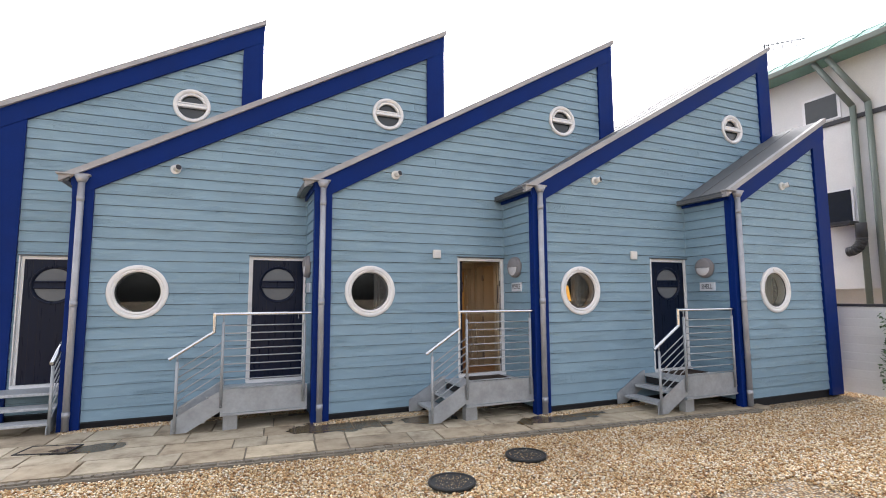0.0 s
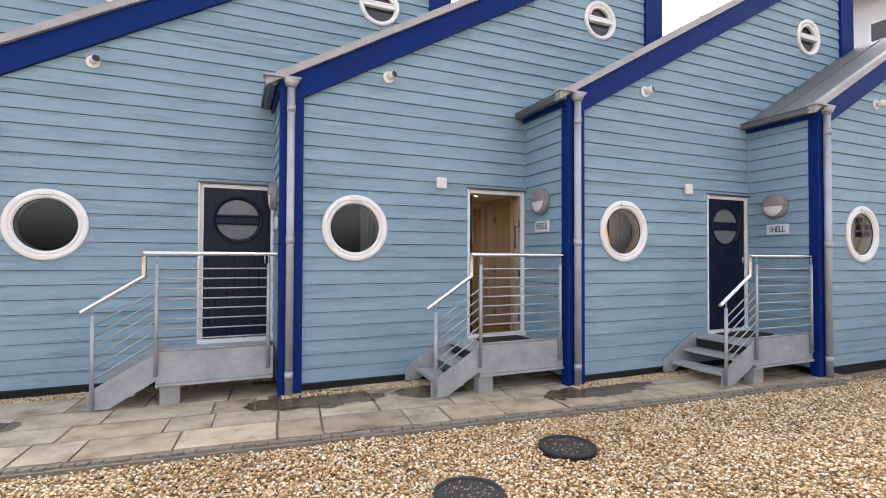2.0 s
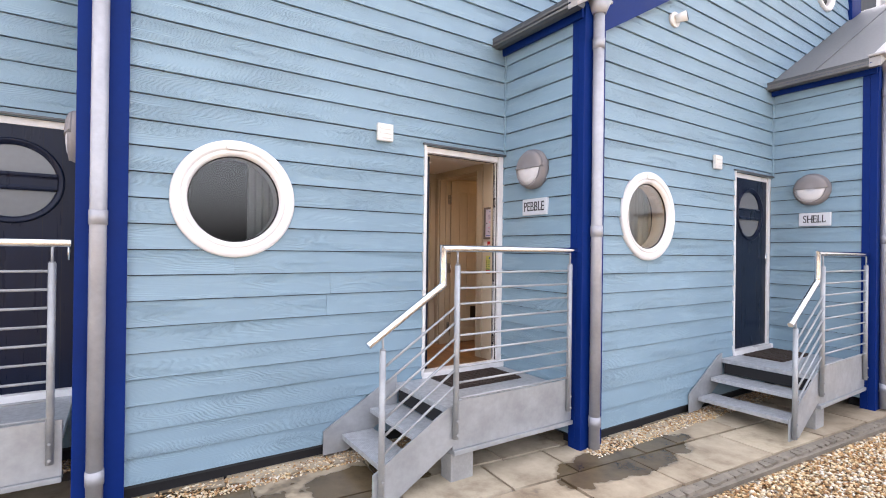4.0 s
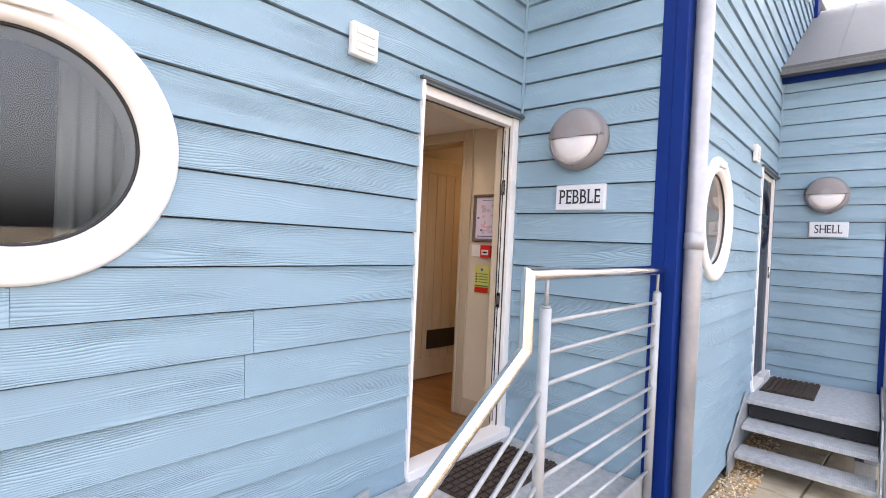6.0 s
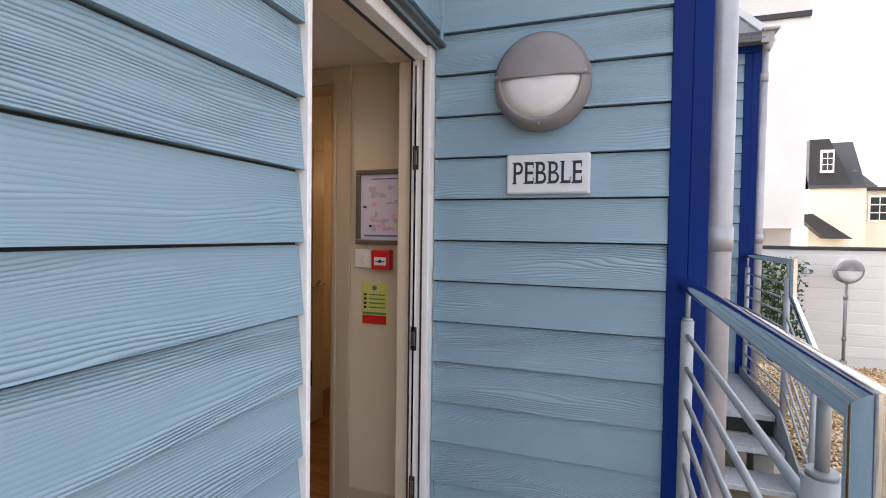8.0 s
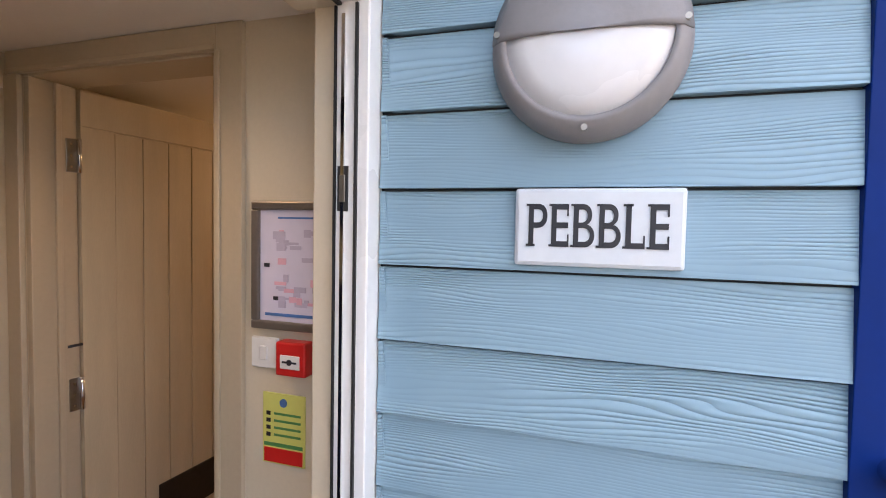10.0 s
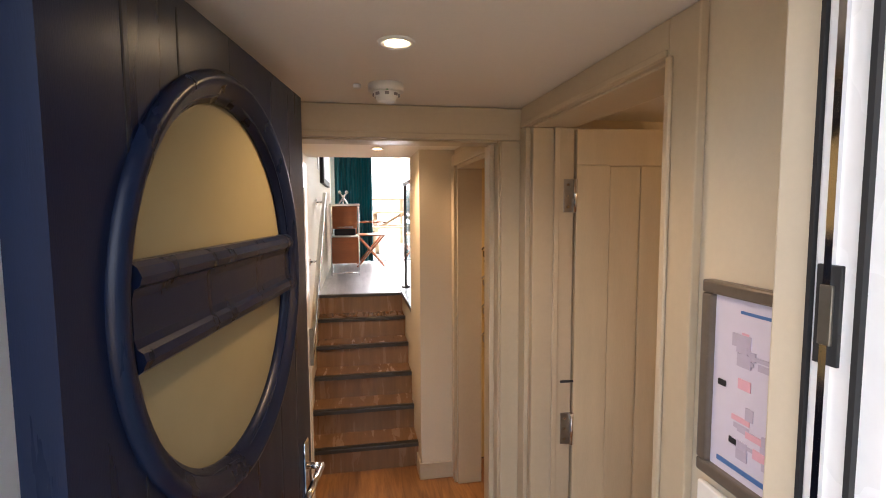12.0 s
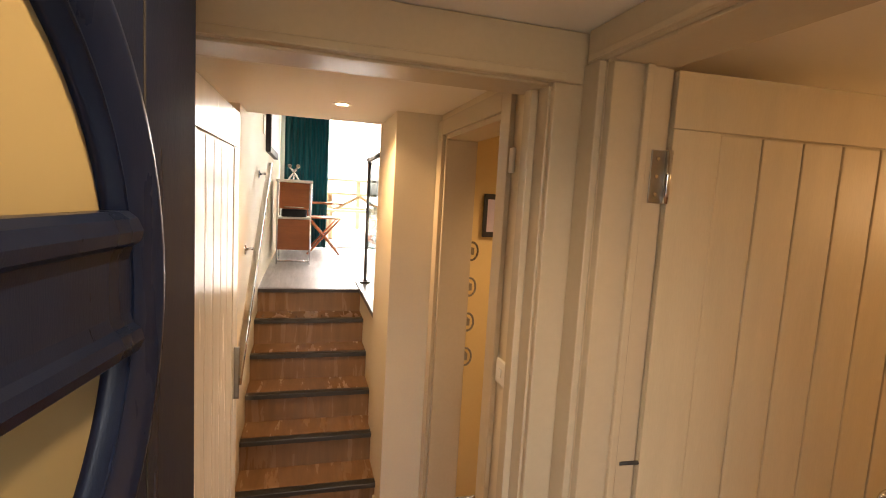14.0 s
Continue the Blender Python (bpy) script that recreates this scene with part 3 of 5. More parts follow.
    while y < 2.0:
        part("roof_seam", prism([(v0, roof_z(X, v0) - 0.02), (xr + 0.02, top), (xr + 0.02, top + 0.012), (v0, roof_z(X, v0) - 0.008)], y, y + 0.03), ROOF, h)
        y += 0.62
    # eaves: fascia, gutter, hopper and drainpipe
    if prev_y is not None:
        w = prev_y - Y
        part("fascia", box(xl - 0.06, xl - 0.03, -0.06, w, 3.66, 3.79, 0.003), BLUE, h)
        part("soffit", box(xl - 0.2, xl, -0.06, w, 3.735, 3.75), BLUE, h)
        g = bmesh.new()
        prof = [(-0.2, 3.80), (-0.19, 3.74), (-0.15, 3.71), (-0.09, 3.71), (-0.07, 3.74), (-0.07, 3.80)]
        prism([(xl + a, b) for a, b in prof], -0.1, w - 0.003, g)
        part("gutter", g, GUTTER, h)
        part("eaves_cap", box(xl - 0.23, xl + 0.2, -0.17, -0.03, 3.80, 3.825, 0.004), VERGE, h)
        hop = rod((xl + 0.09, -0.115, 3.70), (xl + 0.09, -0.115, 3.80), 0.055, 20, None, 0.10)
        part("hopper", hop, PIPE, h)
        pipe = part("drainpipe", rod((xl + 0.09, -0.115, 0.03), (xl + 0.09, -0.115, 3.72), 0.046, 24), PIPE, h, "galvanised steel drainpipe")
        for z in (0.25, 1.86, 3.45):
            part("pipe_socket", rod((xl + 0.09, -0.115, z - 0.045), (xl + 0.09, -0.115, z + 0.045), 0.051, 24), PIPE, pipe)
    if wx is not None:
        round_window(h, wx, 2.035, True)
    if ux is not None:
        round_window(h, ux, 5.5, False)
    if door:
        d = part("door", box(door[0] + 0.002, door[0] + 0.008, 0.1, 0.11, DOOR_SILL, DOOR_TOP), WHITE, h, "navy black planked door with a round light in a white frame")
        door_frame(d, *door)
    return h, d if door else None


X3, X2, X1, X0, XE = -10.38, -6.94, -3.48, 0.0, 3.57
h_far, d_far = house(X3, 1.95, -8.25, X3 + 6.1, None, -5.5, (-7.87, -6.95), None, X2, "pale blue boarded end house with royal blue trim")
h_left, d_left = house(X2, 0.975, X2, X2 + 6.12, -6.05, -2.0, (-4.43, -3.48), 1.95, X1, "pale blue boarded house with a sawtooth roof")
h_mid, d_mid = house(X1, 0.0, X1, X1 + 6.2, -2.578, 1.4, (-0.97, -0.02), 0.975, X0, "pale blue boarded house with its front door open")
h_right, d_right = house(X0, -0.975, X0, X0 + 6.4, 0.955, 5.12, (2.61, 3.555), 0.0, XE, "pale blue boarded house with a closed dark door")
h_end, _ = house(XE, -1.95, XE, 6.45, 4.68, None, None, -0.975, None, "narrow pale blue boarded end bay with royal blue trim")

for d, x0, x1 in ((d_far, -7.87, -6.95), (d_left, -4.43, -3.48), (d_right, 2.61, 3.555)):
    lf = door_leaf(d, x1 - x0 - 0.11, DOOR_TOP - DOOR_SILL - 0.09, DARKDOOR, DULLGLASS)
    lf.matrix_basis = pose(x0 + 0.055, 0.05, DOOR_SILL + 0.035)
    part("handle", rod((x1 - x0 - 0.18, -0.05, 1.0), (x1 - x0 - 0.18, -0.05, 1.12), 0.009, 10), CHROME, lf)

# curtains and an amber lampshade behind the portholes
def drape(name, x0, x1, y, z0, z1, mat, waves, depth, label, category="curtain"):
    bm = bmesh.new()
    n = waves * 10
    rows = []
    for z in (z0, (z0 + z1) / 2, z1):
        rows.append([bm.verts.new((x0 + (x1 - x0) * i / n, y + depth * math.sin(i * 0.63) + depth * 0.4 * math.sin(i * 0.21 + z), z)) for i in range(n + 1)])
    for a, b in zip(rows, rows[1:]):
        for i in range(n):
            f = bm.faces.new((a[i], a[i + 1], b[i + 1], b[i]))
            f.smooth = True
    r = bmesh.ops.solidify(bm, geom=bm.faces[:], thickness=0.006)
    return tagged(part(name, bm, mat), label, category)


drape("curtain", -2.43, -2.2, 0.3, 1.5, 2.6, NET, 4, 0.025, "white curtain drawn aside behind a porthole")
drape("curtain", 0.98, 1.36, -0.7, 1.5, 2.6, NET, 5, 0.025, "white curtain half drawn behind a porthole")
drape("curtain", 4.72, 5.05, -1.65, 1.5, 2.6, NET, 5, 0.025, "grey white curtain drawn behind a porthole")
shade_ob = thing("table_lamp", "amber shaded table lamp behind a porthole", "lamp", pose(0.86, -0.62, 1.55))
part("shade", rod((0, 0, 0.3), (0, 0, 0.58), 0.14, 24, None, 0.09), AMBER, shade_ob)
part("stem", rod((0, 0, 0), (0, 0, 0.32), 0.02, 12), BRASS, shade_ob)
part("window_shelf", box(-0.4, 0.4, -0.12, 0.15, -0.03, 0.0, 0.004), WHITE, shade_ob)

# ---- wall lamps, signs, vents ----
def bulkhead_lamp(m, label):
    """Round bulkhead with a hooded upper half; the wall is y 0, the lamp stands out to -y."""
    o = thing("bulkhead_lamp", label, "lamp", m, "bulkhead lamps")
    body = lathe([(0.185, -0.0), (0.187, 0.035), (0.178, 0.07), (0.160, 0.092), (0.148, 0.094), (0.148, 0.05), (0.1, 0.02), (0.1, 0.0)], 64)
    part("casing", body, LAMPGREY, o)
    dome = [(0.0, 0.112), (0.06, 0.11), (0.11, 0.104), (0.149, 0.09), (0.149, 0.06), (0.0, 0.06)]
    part("lens", lathe(dome, 40, radians(180), radians(360)), LENS, o)
    hood = [(0.0, 0.118), (0.07, 0.116), (0.12, 0.110), (0.160, 0.094), (0.18, 0.07), (0.15, 0.055), (0.0, 0.055)]
    part("hood", lathe(hood, 40, 0.0, math.pi), LAMPGREY, o)
    for a in (5, 175, 270):
        x, z = 0.168 * math.cos(radians(a)), 0.168 * math.sin(radians(a))
        part("screw", rod((x, -0.08, z), (x, -0.092, z), 0.006, 10), BRASS, o)
    return o


side = lambda x, y, z: pose(x, y, z, 0, 0, -90)
lamp = bulkhead_lamp(side(-0.012, -0.447, 2.456), "grey hooded bulkhead lamp on a boarded wall")
for x, y in ((XE, -0.975), (X1, 0.975), (X2, 1.95)):
    copy_thing(lamp, side(x - 0.012, y - 0.447, 2.456))


def serif_letters(text, width, height, parent):
    """Upright lettering in the built-in font, each letter given the short serifs of the plates."""
    gap, cap, x, rows = 0.10, 0.72, 0.0, []
    for c in text:
        ob = letters(c, 1.0, INK, parent, Matrix.Identity(4))
        xs, ys = [v.co.x for v in ob.data.vertices], [v.co.y for v in ob.data.vertices]
        x0, x1, y0, y1 = min(xs), max(xs), min(ys), max(ys)
        bars = []
        foot = lambda a, b, z: bars.append((a, b, z, z + 0.035))
        for stem in ((x0, x1 - 0.09) if c == "H" else () if c == "S" else (x0,)):
            foot(stem - 0.06, stem + (0.15 if c in "HP" else 0.02), y0)
            foot(stem - 0.06, stem + (0.15 if c in "HL" else 0.02), y1 - 0.035)
            bars.append((stem, stem + 0.115, y0, y1))
        if c in "EL":
            bars.append((x1 - 0.035, x1, y0, y0 + 0.2))
        if c == "E":
            bars.append((x1 - 0.045, x1 - 0.01, y1 - 0.19, y1))
        if c == "S":
            bars.append((x1 - 0.075, x1 - 0.04, y1 - 0.21, y1 - 0.02))
            bars.append((x0, x0 + 0.035, y0 + 0.02, y0 + 0.21))
        rows.append((ob, bars, x0, x1, y0, y1, x))
        x += x1 - x0 + gap
    k, q = width / (x - gap), height / cap
    for ob, bars, x0, x1, y0, y1, at in rows:
        bm = bmesh.new()
        bm.from_mesh(ob.data)
        for a, b, z0, z1 in bars:
            box(a, b, z0, z1, -0.0010, 0.0013, 0, bm)
        bm.to_mesh(ob.data)
        bm.free()
        ob.matrix_basis = pose(0, -0.0335, 0.004, 90) @ Matrix.Translation((-width / 2 + (at - x0) * k, -(y0 + y1) / 2 * q, 0)) @ Matrix.Diagonal((k, q, 1, 1))


def name_sign(m, text, label):
    o = thing("name_sign", label, "sign", m)
    part("plate", box(-0.16, 0.16, -0.03, 0.0, -0.078, 0.078, 0.006), SIGNW, o)
    part("rim", box(-0.153, 0.153, -0.0325, -0.0295, -0.071, 0.071, 0.001), SIGNW, o)
    serif_letters(text, 0.262 if len(text) > 5 else 0.225, 0.090, o)
    return o


name_sign(side(-0.012, -0.474, 2.103), "PEBBLE", "white house name plate lettered PEBBLE in black")
name_sign(side(XE - 0.012, -0.975 - 0.474, 2.103), "SHELL", "white house name plate lettered SHELL in black")
bars = thing("name_sign", "white house name plate on a boarded wall", "sign", side(X1 - 0.012, 0.975 - 0.474, 2.103))
part("plate", box(-0.16, 0.16, -0.03, 0.0, -0.078, 0.078, 0.006), SIGNW, bars)


def vent_cover(x, y, z):
    o = thing("vent_cover", "small square white vent cover on boards", "vent", pose(x, y - 0.02, z), "vent covers")
    part("casing", box(-0.075, 0.075, -0.035, 0.0, -0.075, 0.075, 0.008), PLASTIC, o)
    for i in range(3):
        part("louvre", box(-0.055, 0.055, -0.041, -0.034, -0.05 + i * 0.037, -0.028 + i * 0.037, 0.002), PLASTIC, o)
    return o


vent = vent_cover(-1.385, 0, 2.69)
copy_thing(vent, pose(2.19, -0.995, 2.69))


def eye_lamp(x, y, z):
    o = thing("spot_lamp", "small white swivelling spot lamp on boards", "lamp", pose(x, y - 0.02, z), "spot lamps")
    part("base", rod((0, 0.01, 0), (0, -0.025, 0), 0.075, 28), PLASTIC, o)
    part("head", rod((0.0, -0.02, 0.0), (0.05, -0.11, 0.02), 0.04, 20, None, 0.05), PLASTIC, o)
    part("lens", rod((0.048, -0.108, 0.019), (0.052, -0.116, 0.021), 0.044, 20), INK, o)
    return o


spot = eye_lamp(X0 + 1.345, -0.975, 4.03)
for x, y in ((X1 + 1.33, 0), (X2 + 1.33, 0.975), (XE + 1.5, -1.95)):
    copy_thing(spot, pose(x, y - 0.02, 4.04))

# ---- entrance steps ----
def entrance_steps(m, label):
    """Galvanised steps that climb along x to a landing at the house corner; the corner is the origin."""
    o = thing("entrance_steps", label, "steps", m, "entrance steps")
    yf, yb, xp = -0.95, -0.03, -1.25
    part("landing", box(xp, -0.035, yf + 0.02, yb, 0.475, 0.52, 0.004), TREAD, o, "studded galvanised landing")
    for i in (1, 2):
        x1 = xp - 0.25 * (i - 1) + 0.03
        part("tread", box(x1 - 0.28, x1, yf + 0.02, yb - 0.02, 0.52 - 0.173 * i - 0.04, 0.52 - 0.173 * i, 0.004), TREAD, o)
    # black sheet standing for the shade in the open gap below the landing
    part("riser", box(xp + 0.02, xp + 0.03, yf + 0.03, yb - 0.03, 0.36, 0.475), BLACK, o)
    part("front_plate", box(xp - 0.02, -0.04, yf, yf + 0.012, 0.25, 0.60, 0.003), GALV, o)
    part("front_flange", box(xp - 0.02, -0.04, yf - 0.02, yf + 0.10, 0.215, 0.248, 0.003), GALV, o)
    string = [(-1.90, 0.03), (-1.70, 0.03), (-1.24, 0.30), (-1.24, 0.58), (-1.32, 0.56), (-1.90, 0.22)]
    part("stringer", prism(string, yf - 0.002, yf + 0.010), GALV, o)
    part("stringer", prism(string, yb - 0.012, yb), GALV, o)
    yr = yf - 0.022
    for x, z0, z1 in ((-1.265, 0.34, 1.575), (-0.1, 0.34, 1.575), (-1.85, 0.05, 1.03)):
        post = part("post", rod((x, yr, z0), (x, yr, z1), 0.021, 16), GALV, o)
        part("cap", rod((x, yr, z1), (x, yr, z1 + 0.008), 0.017, 16), GALV, post)
        part("pin", rod((x, yr, z1), (x, yr, z1 + (0.115 if z1 > 1.2 else 0.09)), 0.008, 10), GALV, post)
        for z in (z0 + 0.03, z0 + 0.13):
            part("bolt", rod((x, yr - 0.018, z), (x, yr - 0.028, z), 0.009, 6), GALV, post)
    for i in range(9):
        z = 0.625 + i * 0.1125
        part("rail_rod", rod((-1.255, yr, z), (-0.105, yr, z), 0.0085, 10), GALV, o)
    for i in range(6):
        z = 0.355 + i * 0.1125
        part("rail_rod", rod((-1.84, yr, z), (-1.27, yr, z + 0.37), 0.0085, 10), GALV, o)
    level = tube([(-0.01, yr, 1.697), (-1.388, yr, 1.697), (-1.388, yr, 1.44), (-1.955, yr, 1.068)], 0.0245)
    part("handrail", level, CHROME, o, "round polished steel handrail")
    return o


steps = entrance_steps(pose(0, 0, 0), "galvanised steel entrance steps with railing")
for x, y in ((XE, -0.975), (X1 - 0.04, 0.975)):
    copy_thing(steps, pose(x, y, 0))
blk = tagged(part("support_block", box(-0.1, 0.1, -0.07, 0.07, 0, 0.215, 0.008), BLOCK, None, "", pose(-1.17, -0.86, 0)), "grey concrete block under steel steps", "block", "support blocks")
for x, y in ((XE, -0.975), (X1, 0.975)):
    copy_thing(blk, pose(x - 1.17, y - 0.86, 0))

# steps of the end house, which come forward
fs = thing("entrance_steps", "galvanised steps coming forward with a slanting rail", "steps", pose(-6.98, 1.95, 0))
part("landing", box(-1.1, -0.03, -0.6, -0.03, 0.475, 0.52, 0.004), TREAD, fs)
for i in (1, 2):
    part("tread", box(-1.08, -0.06, -0.6 - 0.27 * i, -0.58 - 0.27 * (i - 1), 0.52 - 0.173 * i - 0.04, 0.52 - 0.173 * i, 0.004), TREAD, fs)
for sx in (-1.1, -0.05):
    bmv = prism([(-0.55, 0.25), (-0.55, 0.56), (-1.25, 0.12), (-1.25, 0.03), (-0.95, 0.03)], -0.006, 0.006)
    part("stringer", bmv, GALV, fs, "", pose(sx, 0, 0, 0, 0, 90))
for y, z0, z1 in ((-0.58, 0.3, 1.5), (-1.2, 0.03, 0.98)):
    part("post", rod((-0.03, y, z0), (-0.03, y, z1), 0.021, 16), GALV, fs)
for i in range(6):
    part("rail_rod", rod((-0.03, -1.2, 0.36 + 0.11 * i), (-0.03, -0.58, 0.76 + 0.11 * i), 0.0085, 10), GALV, fs)
part("handrail", rod((-0.03, -1.28, 1.02), (-0.03, -0.5, 1.5), 0.026, 14), CHROME, fs)


def doormat(x, y, z):
    o = thing("doormat", "brown slatted rubber doormat on the landing", "doormat", pose(x, y, z), "doormats")
    part("base", box(-0.36, 0.36, -0.21, 0.21, 0.0, 0.008, 0.003), MATT, o)
    for i in range(9):
        for j in range(12):
            part("tuft", box(-0.35 + j * 0.059, -0.35 + j * 0.059 + 0.05, -0.2 + i * 0.045, -0.2 + i * 0.045 + 0.03, 0.008, 0.02), MATT, o)
    return o


mat0 = doormat(-0.55, -0.28, 0.52)
copy_thing(mat0, pose(XE - 0.5, -0.975 - 0.28, 0.52))

# ---- ground ----
gb = bmesh.new()
bmesh.ops.create_grid(gb, x_segments=2, y_segments=2, size=400)
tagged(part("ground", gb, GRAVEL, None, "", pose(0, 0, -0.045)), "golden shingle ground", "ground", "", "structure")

SLOPE = -0.0875
edge_y = lambda x: -1.366 + SLOPE * (x + 6.8)


def facade_y(x):
    return 1.95 if x < X2 else 0.975 if x < X1 else 0.0 if x < X0 else -0.975 if x < XE else -1.95


def stones(name, spots, rng2, sizes, mat, label):
    """Many small eight-sided pebbles in one mesh."""
    n = len(spots)
    base = np.array([(1, 0, 0), (-1, 0, 0), (0, 1, 0), (0, -1, 0), (0, 0, 1), (0, 0, -1)], float)
    tri = np.array([(0, 2, 4), (2, 1, 4), (1, 3, 4), (3, 0, 4), (2, 0, 5), (1, 2, 5), (3, 1, 5), (0, 3, 5)])
    s = rng2.uniform(sizes[0], sizes[1], (n, 1))
    k = s * rng2.uniform(0.6, 1.25, (n, 3)) * np.array([1, 1, 0.62])
    v = base[None] * k[:, None, :] + rng2.normal(0, 0.0016, (n, 6, 3))
    a = rng2.uniform(0, 6.283, n)
    c, sn = np.cos(a)[:, None], np.sin(a)[:, None]
    x, y = v[:, :, 0] * c - v[:, :, 1] * sn, v[:, :, 0] * sn + v[:, :, 1] * c
    tl = rng2.normal(0, 0.3, (n, 1))
    z = v[:, :, 2] + x * tl
    pts = np.stack([x + spots[:, :1], y + spots[:, 1:2], z + spots[:, 2:3]], 2).reshape(-1, 3)
    faces = (tri[None] + 6 * np.arange(n)[:, None, None]).reshape(-1, 3)
    me = bpy.data.meshes.new(name)
    me.from_pydata(pts.tolist(), [], faces.tolist())
    me.polygons.foreach_set("use_smooth", np.ones(len(faces), bool))
    me.materials.append(mat)
    return tagged(new(name, me), label, "gravel", "", "stuff")


r2 = np.random.default_rng(7)
px, py = r2.uniform(-8.5, 9.0, 190000), r2.uniform(-5.6, -1.3, 190000)
line = -1.366 + SLOPE * (px + 6.8)
limit = np.where(px < 3.6, line - 0.06, np.where(px < 6.45, np.minimum(line, -1.97), -1.6))
far = np.where(px > 1.0, -5.6, np.where(px < -6.5, -3.0, -4.4))
keep = (py < limit) & (py > far) & ((px - -2.48) ** 2 + (py - -3.1) ** 2 > 0.075) & ((px - -1.29) ** 2 + (py - -2.66) ** 2 > 0.075) & (px < 6.85)
sp = np.stack([px[keep], py[keep], r2.uniform(-0.045, -0.008, keep.sum())], 1)
stones("gravel", sp, r2, (0.011, 0.021), PEBBLES, "golden brown loose shingle")
qx = r2.uniform(-6.9, 3.5, 16000)
fy = np.where(qx < X1, 0.975, np.where(qx < X0, 0.0, -0.975))
qy = fy - r2.uniform(0.0, 0.24, 16000)
sp2 = np.stack([qx, qy, r2.uniform(0.0, 0.014, 16000)], 1)
stones("gravel", sp2[:9000], r2, (0.009, 0.017), PEBBLES, "strip of shingle along the house walls")


def manhole(x, y):
    o = thing("manhole_cover", "round black gravel-filled drain cover in shingle", "drain cover", pose(x, y, -0.02), "drain covers")
    part("rim", lathe([(0.25, 0.0), (0.25, 0.03), (0.225, 0.03), (0.225, 0.0)], 40), IRON, o, "", pose(0, 0, 0, -90))
    part("plate", rod((0, 0, 0.0), (0, 0, 0.018), 0.226, 40), IRON, o)
    return o


mh = manhole(-2.48, -3.1)
copy_thing(mh, pose(-1.29, -2.66, -0.02))
for cx, cy in ((-2.48, -3.1), (-1.29, -2.66)):
    a, rr = r2.uniform(0, 6.283, 130), 0.2 * np.sqrt(r2.uniform(0, 1, 130))
    stones("gravel", np.stack([cx + rr * np.cos(a), cy + rr * np.sin(a), np.full(130, 0.002)], 1), r2, (0.003, 0.007), PEBBLES, "stray chips on a drain cover")

cv = thing("inspection_cover", "rectangular metal framed cover set in paving", "drain cover", pose(-6.77, -0.07, 0.014, 0, 0, -15))
part("plate", box(-0.28, 0.28, -0.16, 0.16, -0.02, 0.004, 0.002), SLAB, cv)
for b in ((-0.31, 0.31, -0.19, -0.165), (-0.31, 0.31, 0.165, 0.19), (-0.31, -0.285, -0.1645, 0.1645), (0.285, 0.31, -0.1645, 0.1645)):
    part("frame_bar", box(*b, -0.02, 0.007, 0.002), IRON, cv)

# ---- hall behind the open door ----
S = "structure"
XL, XR = -0.93, 0.095
UP = 1.52


def wallbox(name, b, mat=None, label="cream painted wall"):
    return tagged(part(name, box(*b), mat or CREAM), label, "wall", "", S)


tagged(part("floor", box(XL, 2.3, 0.086, 2.93, HALL - 0.1, HALL), OAK), "warm oak plank floor", "floor", "", S)
tagged(part("ceiling", box(XL, 2.3, 0.20, 3.28, CEIL, CEIL + 0.25), CEILP), "off-white hall ceiling", "ceiling", "", S)
wallbox("wall_west", (XL - 0.12, XL, 0.203, 3.0, HALL - 0.1, CEIL))
wallbox("wall_west_stair", (-0.98, -0.86, 3.0, 7.0, HALL - 0.1, 4.0), None, "pale stair wall")
# unseen walls, added to close the rooms behind the portholes and darken their panes
wallbox("wall_back_1", (-6.9, -3.5, 4.6, 4.7, 0.0, 4.3), None, "unseen added wall that darkens the next house's porthole")
wallbox("wall_back_2", (-3.3, -1.06, 3.6, 3.7, 0.0, 3.8), None, "unseen added wall that darkens a porthole room")
# east wall with two doorways
wallbox("wall_east_1", (XR, 0.25, 0.157, 0.555, HALL, CEIL))
wallbox("wall_east_2", (XR, 0.25, 0.555, 1.36, 2.59, CEIL))
wallbox("wall_east_3", (XR, 0.25, 1.36, 1.93, HALL, CEIL))
wallbox("wall_east_4", (XR, 0.25, 1.93, 2.66, 2.55, CEIL))
wallbox("wall_pier", (-0.13, 0.25, 2.745, 3.28, HALL, CEIL), None, "cream pier beside the stairs")
wallbox("wall_east_5", (XR, 0.25, 2.66, 2.745, HALL, CEIL))
wallbox("wall_stair_low", (-0.115, 0.25, 3.28, 4.35, HALL, UP - 0.02), None, "low pale wall beside the stairs")
tagged(part("stair_cap", box(-0.13, 0.27, 3.283, 4.4, UP - 0.02, UP + 0.015, 0.004), NOSING), "dark capping on the stair wall", "trim", "", S)
# wall across the hall with its opening
wallbox("wall_cross_1", (XL, XR, 1.45, 1.57, 2.575, CEIL))
wallbox("wall_cross_2", (0.045, XR, 1.45, 1.57, HALL, 2.575))
wallbox("wall_cross_3", (XL, -0.86, 1.45, 1.57, HALL, 2.575))


def architrave(name, bars):
    o = thing(name, "cream moulded door architrave", "architrave", None, "", S)
    for b in bars:
        part("trim_bar", box(*b, 0.003), TRIMP, o)
    return o


architrave("trim_1", [(0.005, 0.095, 1.43, 1.449, HALL, 2.535), 
                      (-0.86, 0.094, 1.43, 1.449, 2.536, 2.653), (-0.86, 0.03, 1.42, 1.43, 2.536, 2.556)])
architrave("trim_2", [(0.0, 0.044, 1.45, 1.58, HALL, 2.53), (-0.86, 0.0, 1.45, 1.58, 2.53, 2.574), (-0.86, -0.82, 1.45, 1.58, HALL, 2.53), (-0.02, 0.0, 1.50, 1.54, HALL, 2.53)])
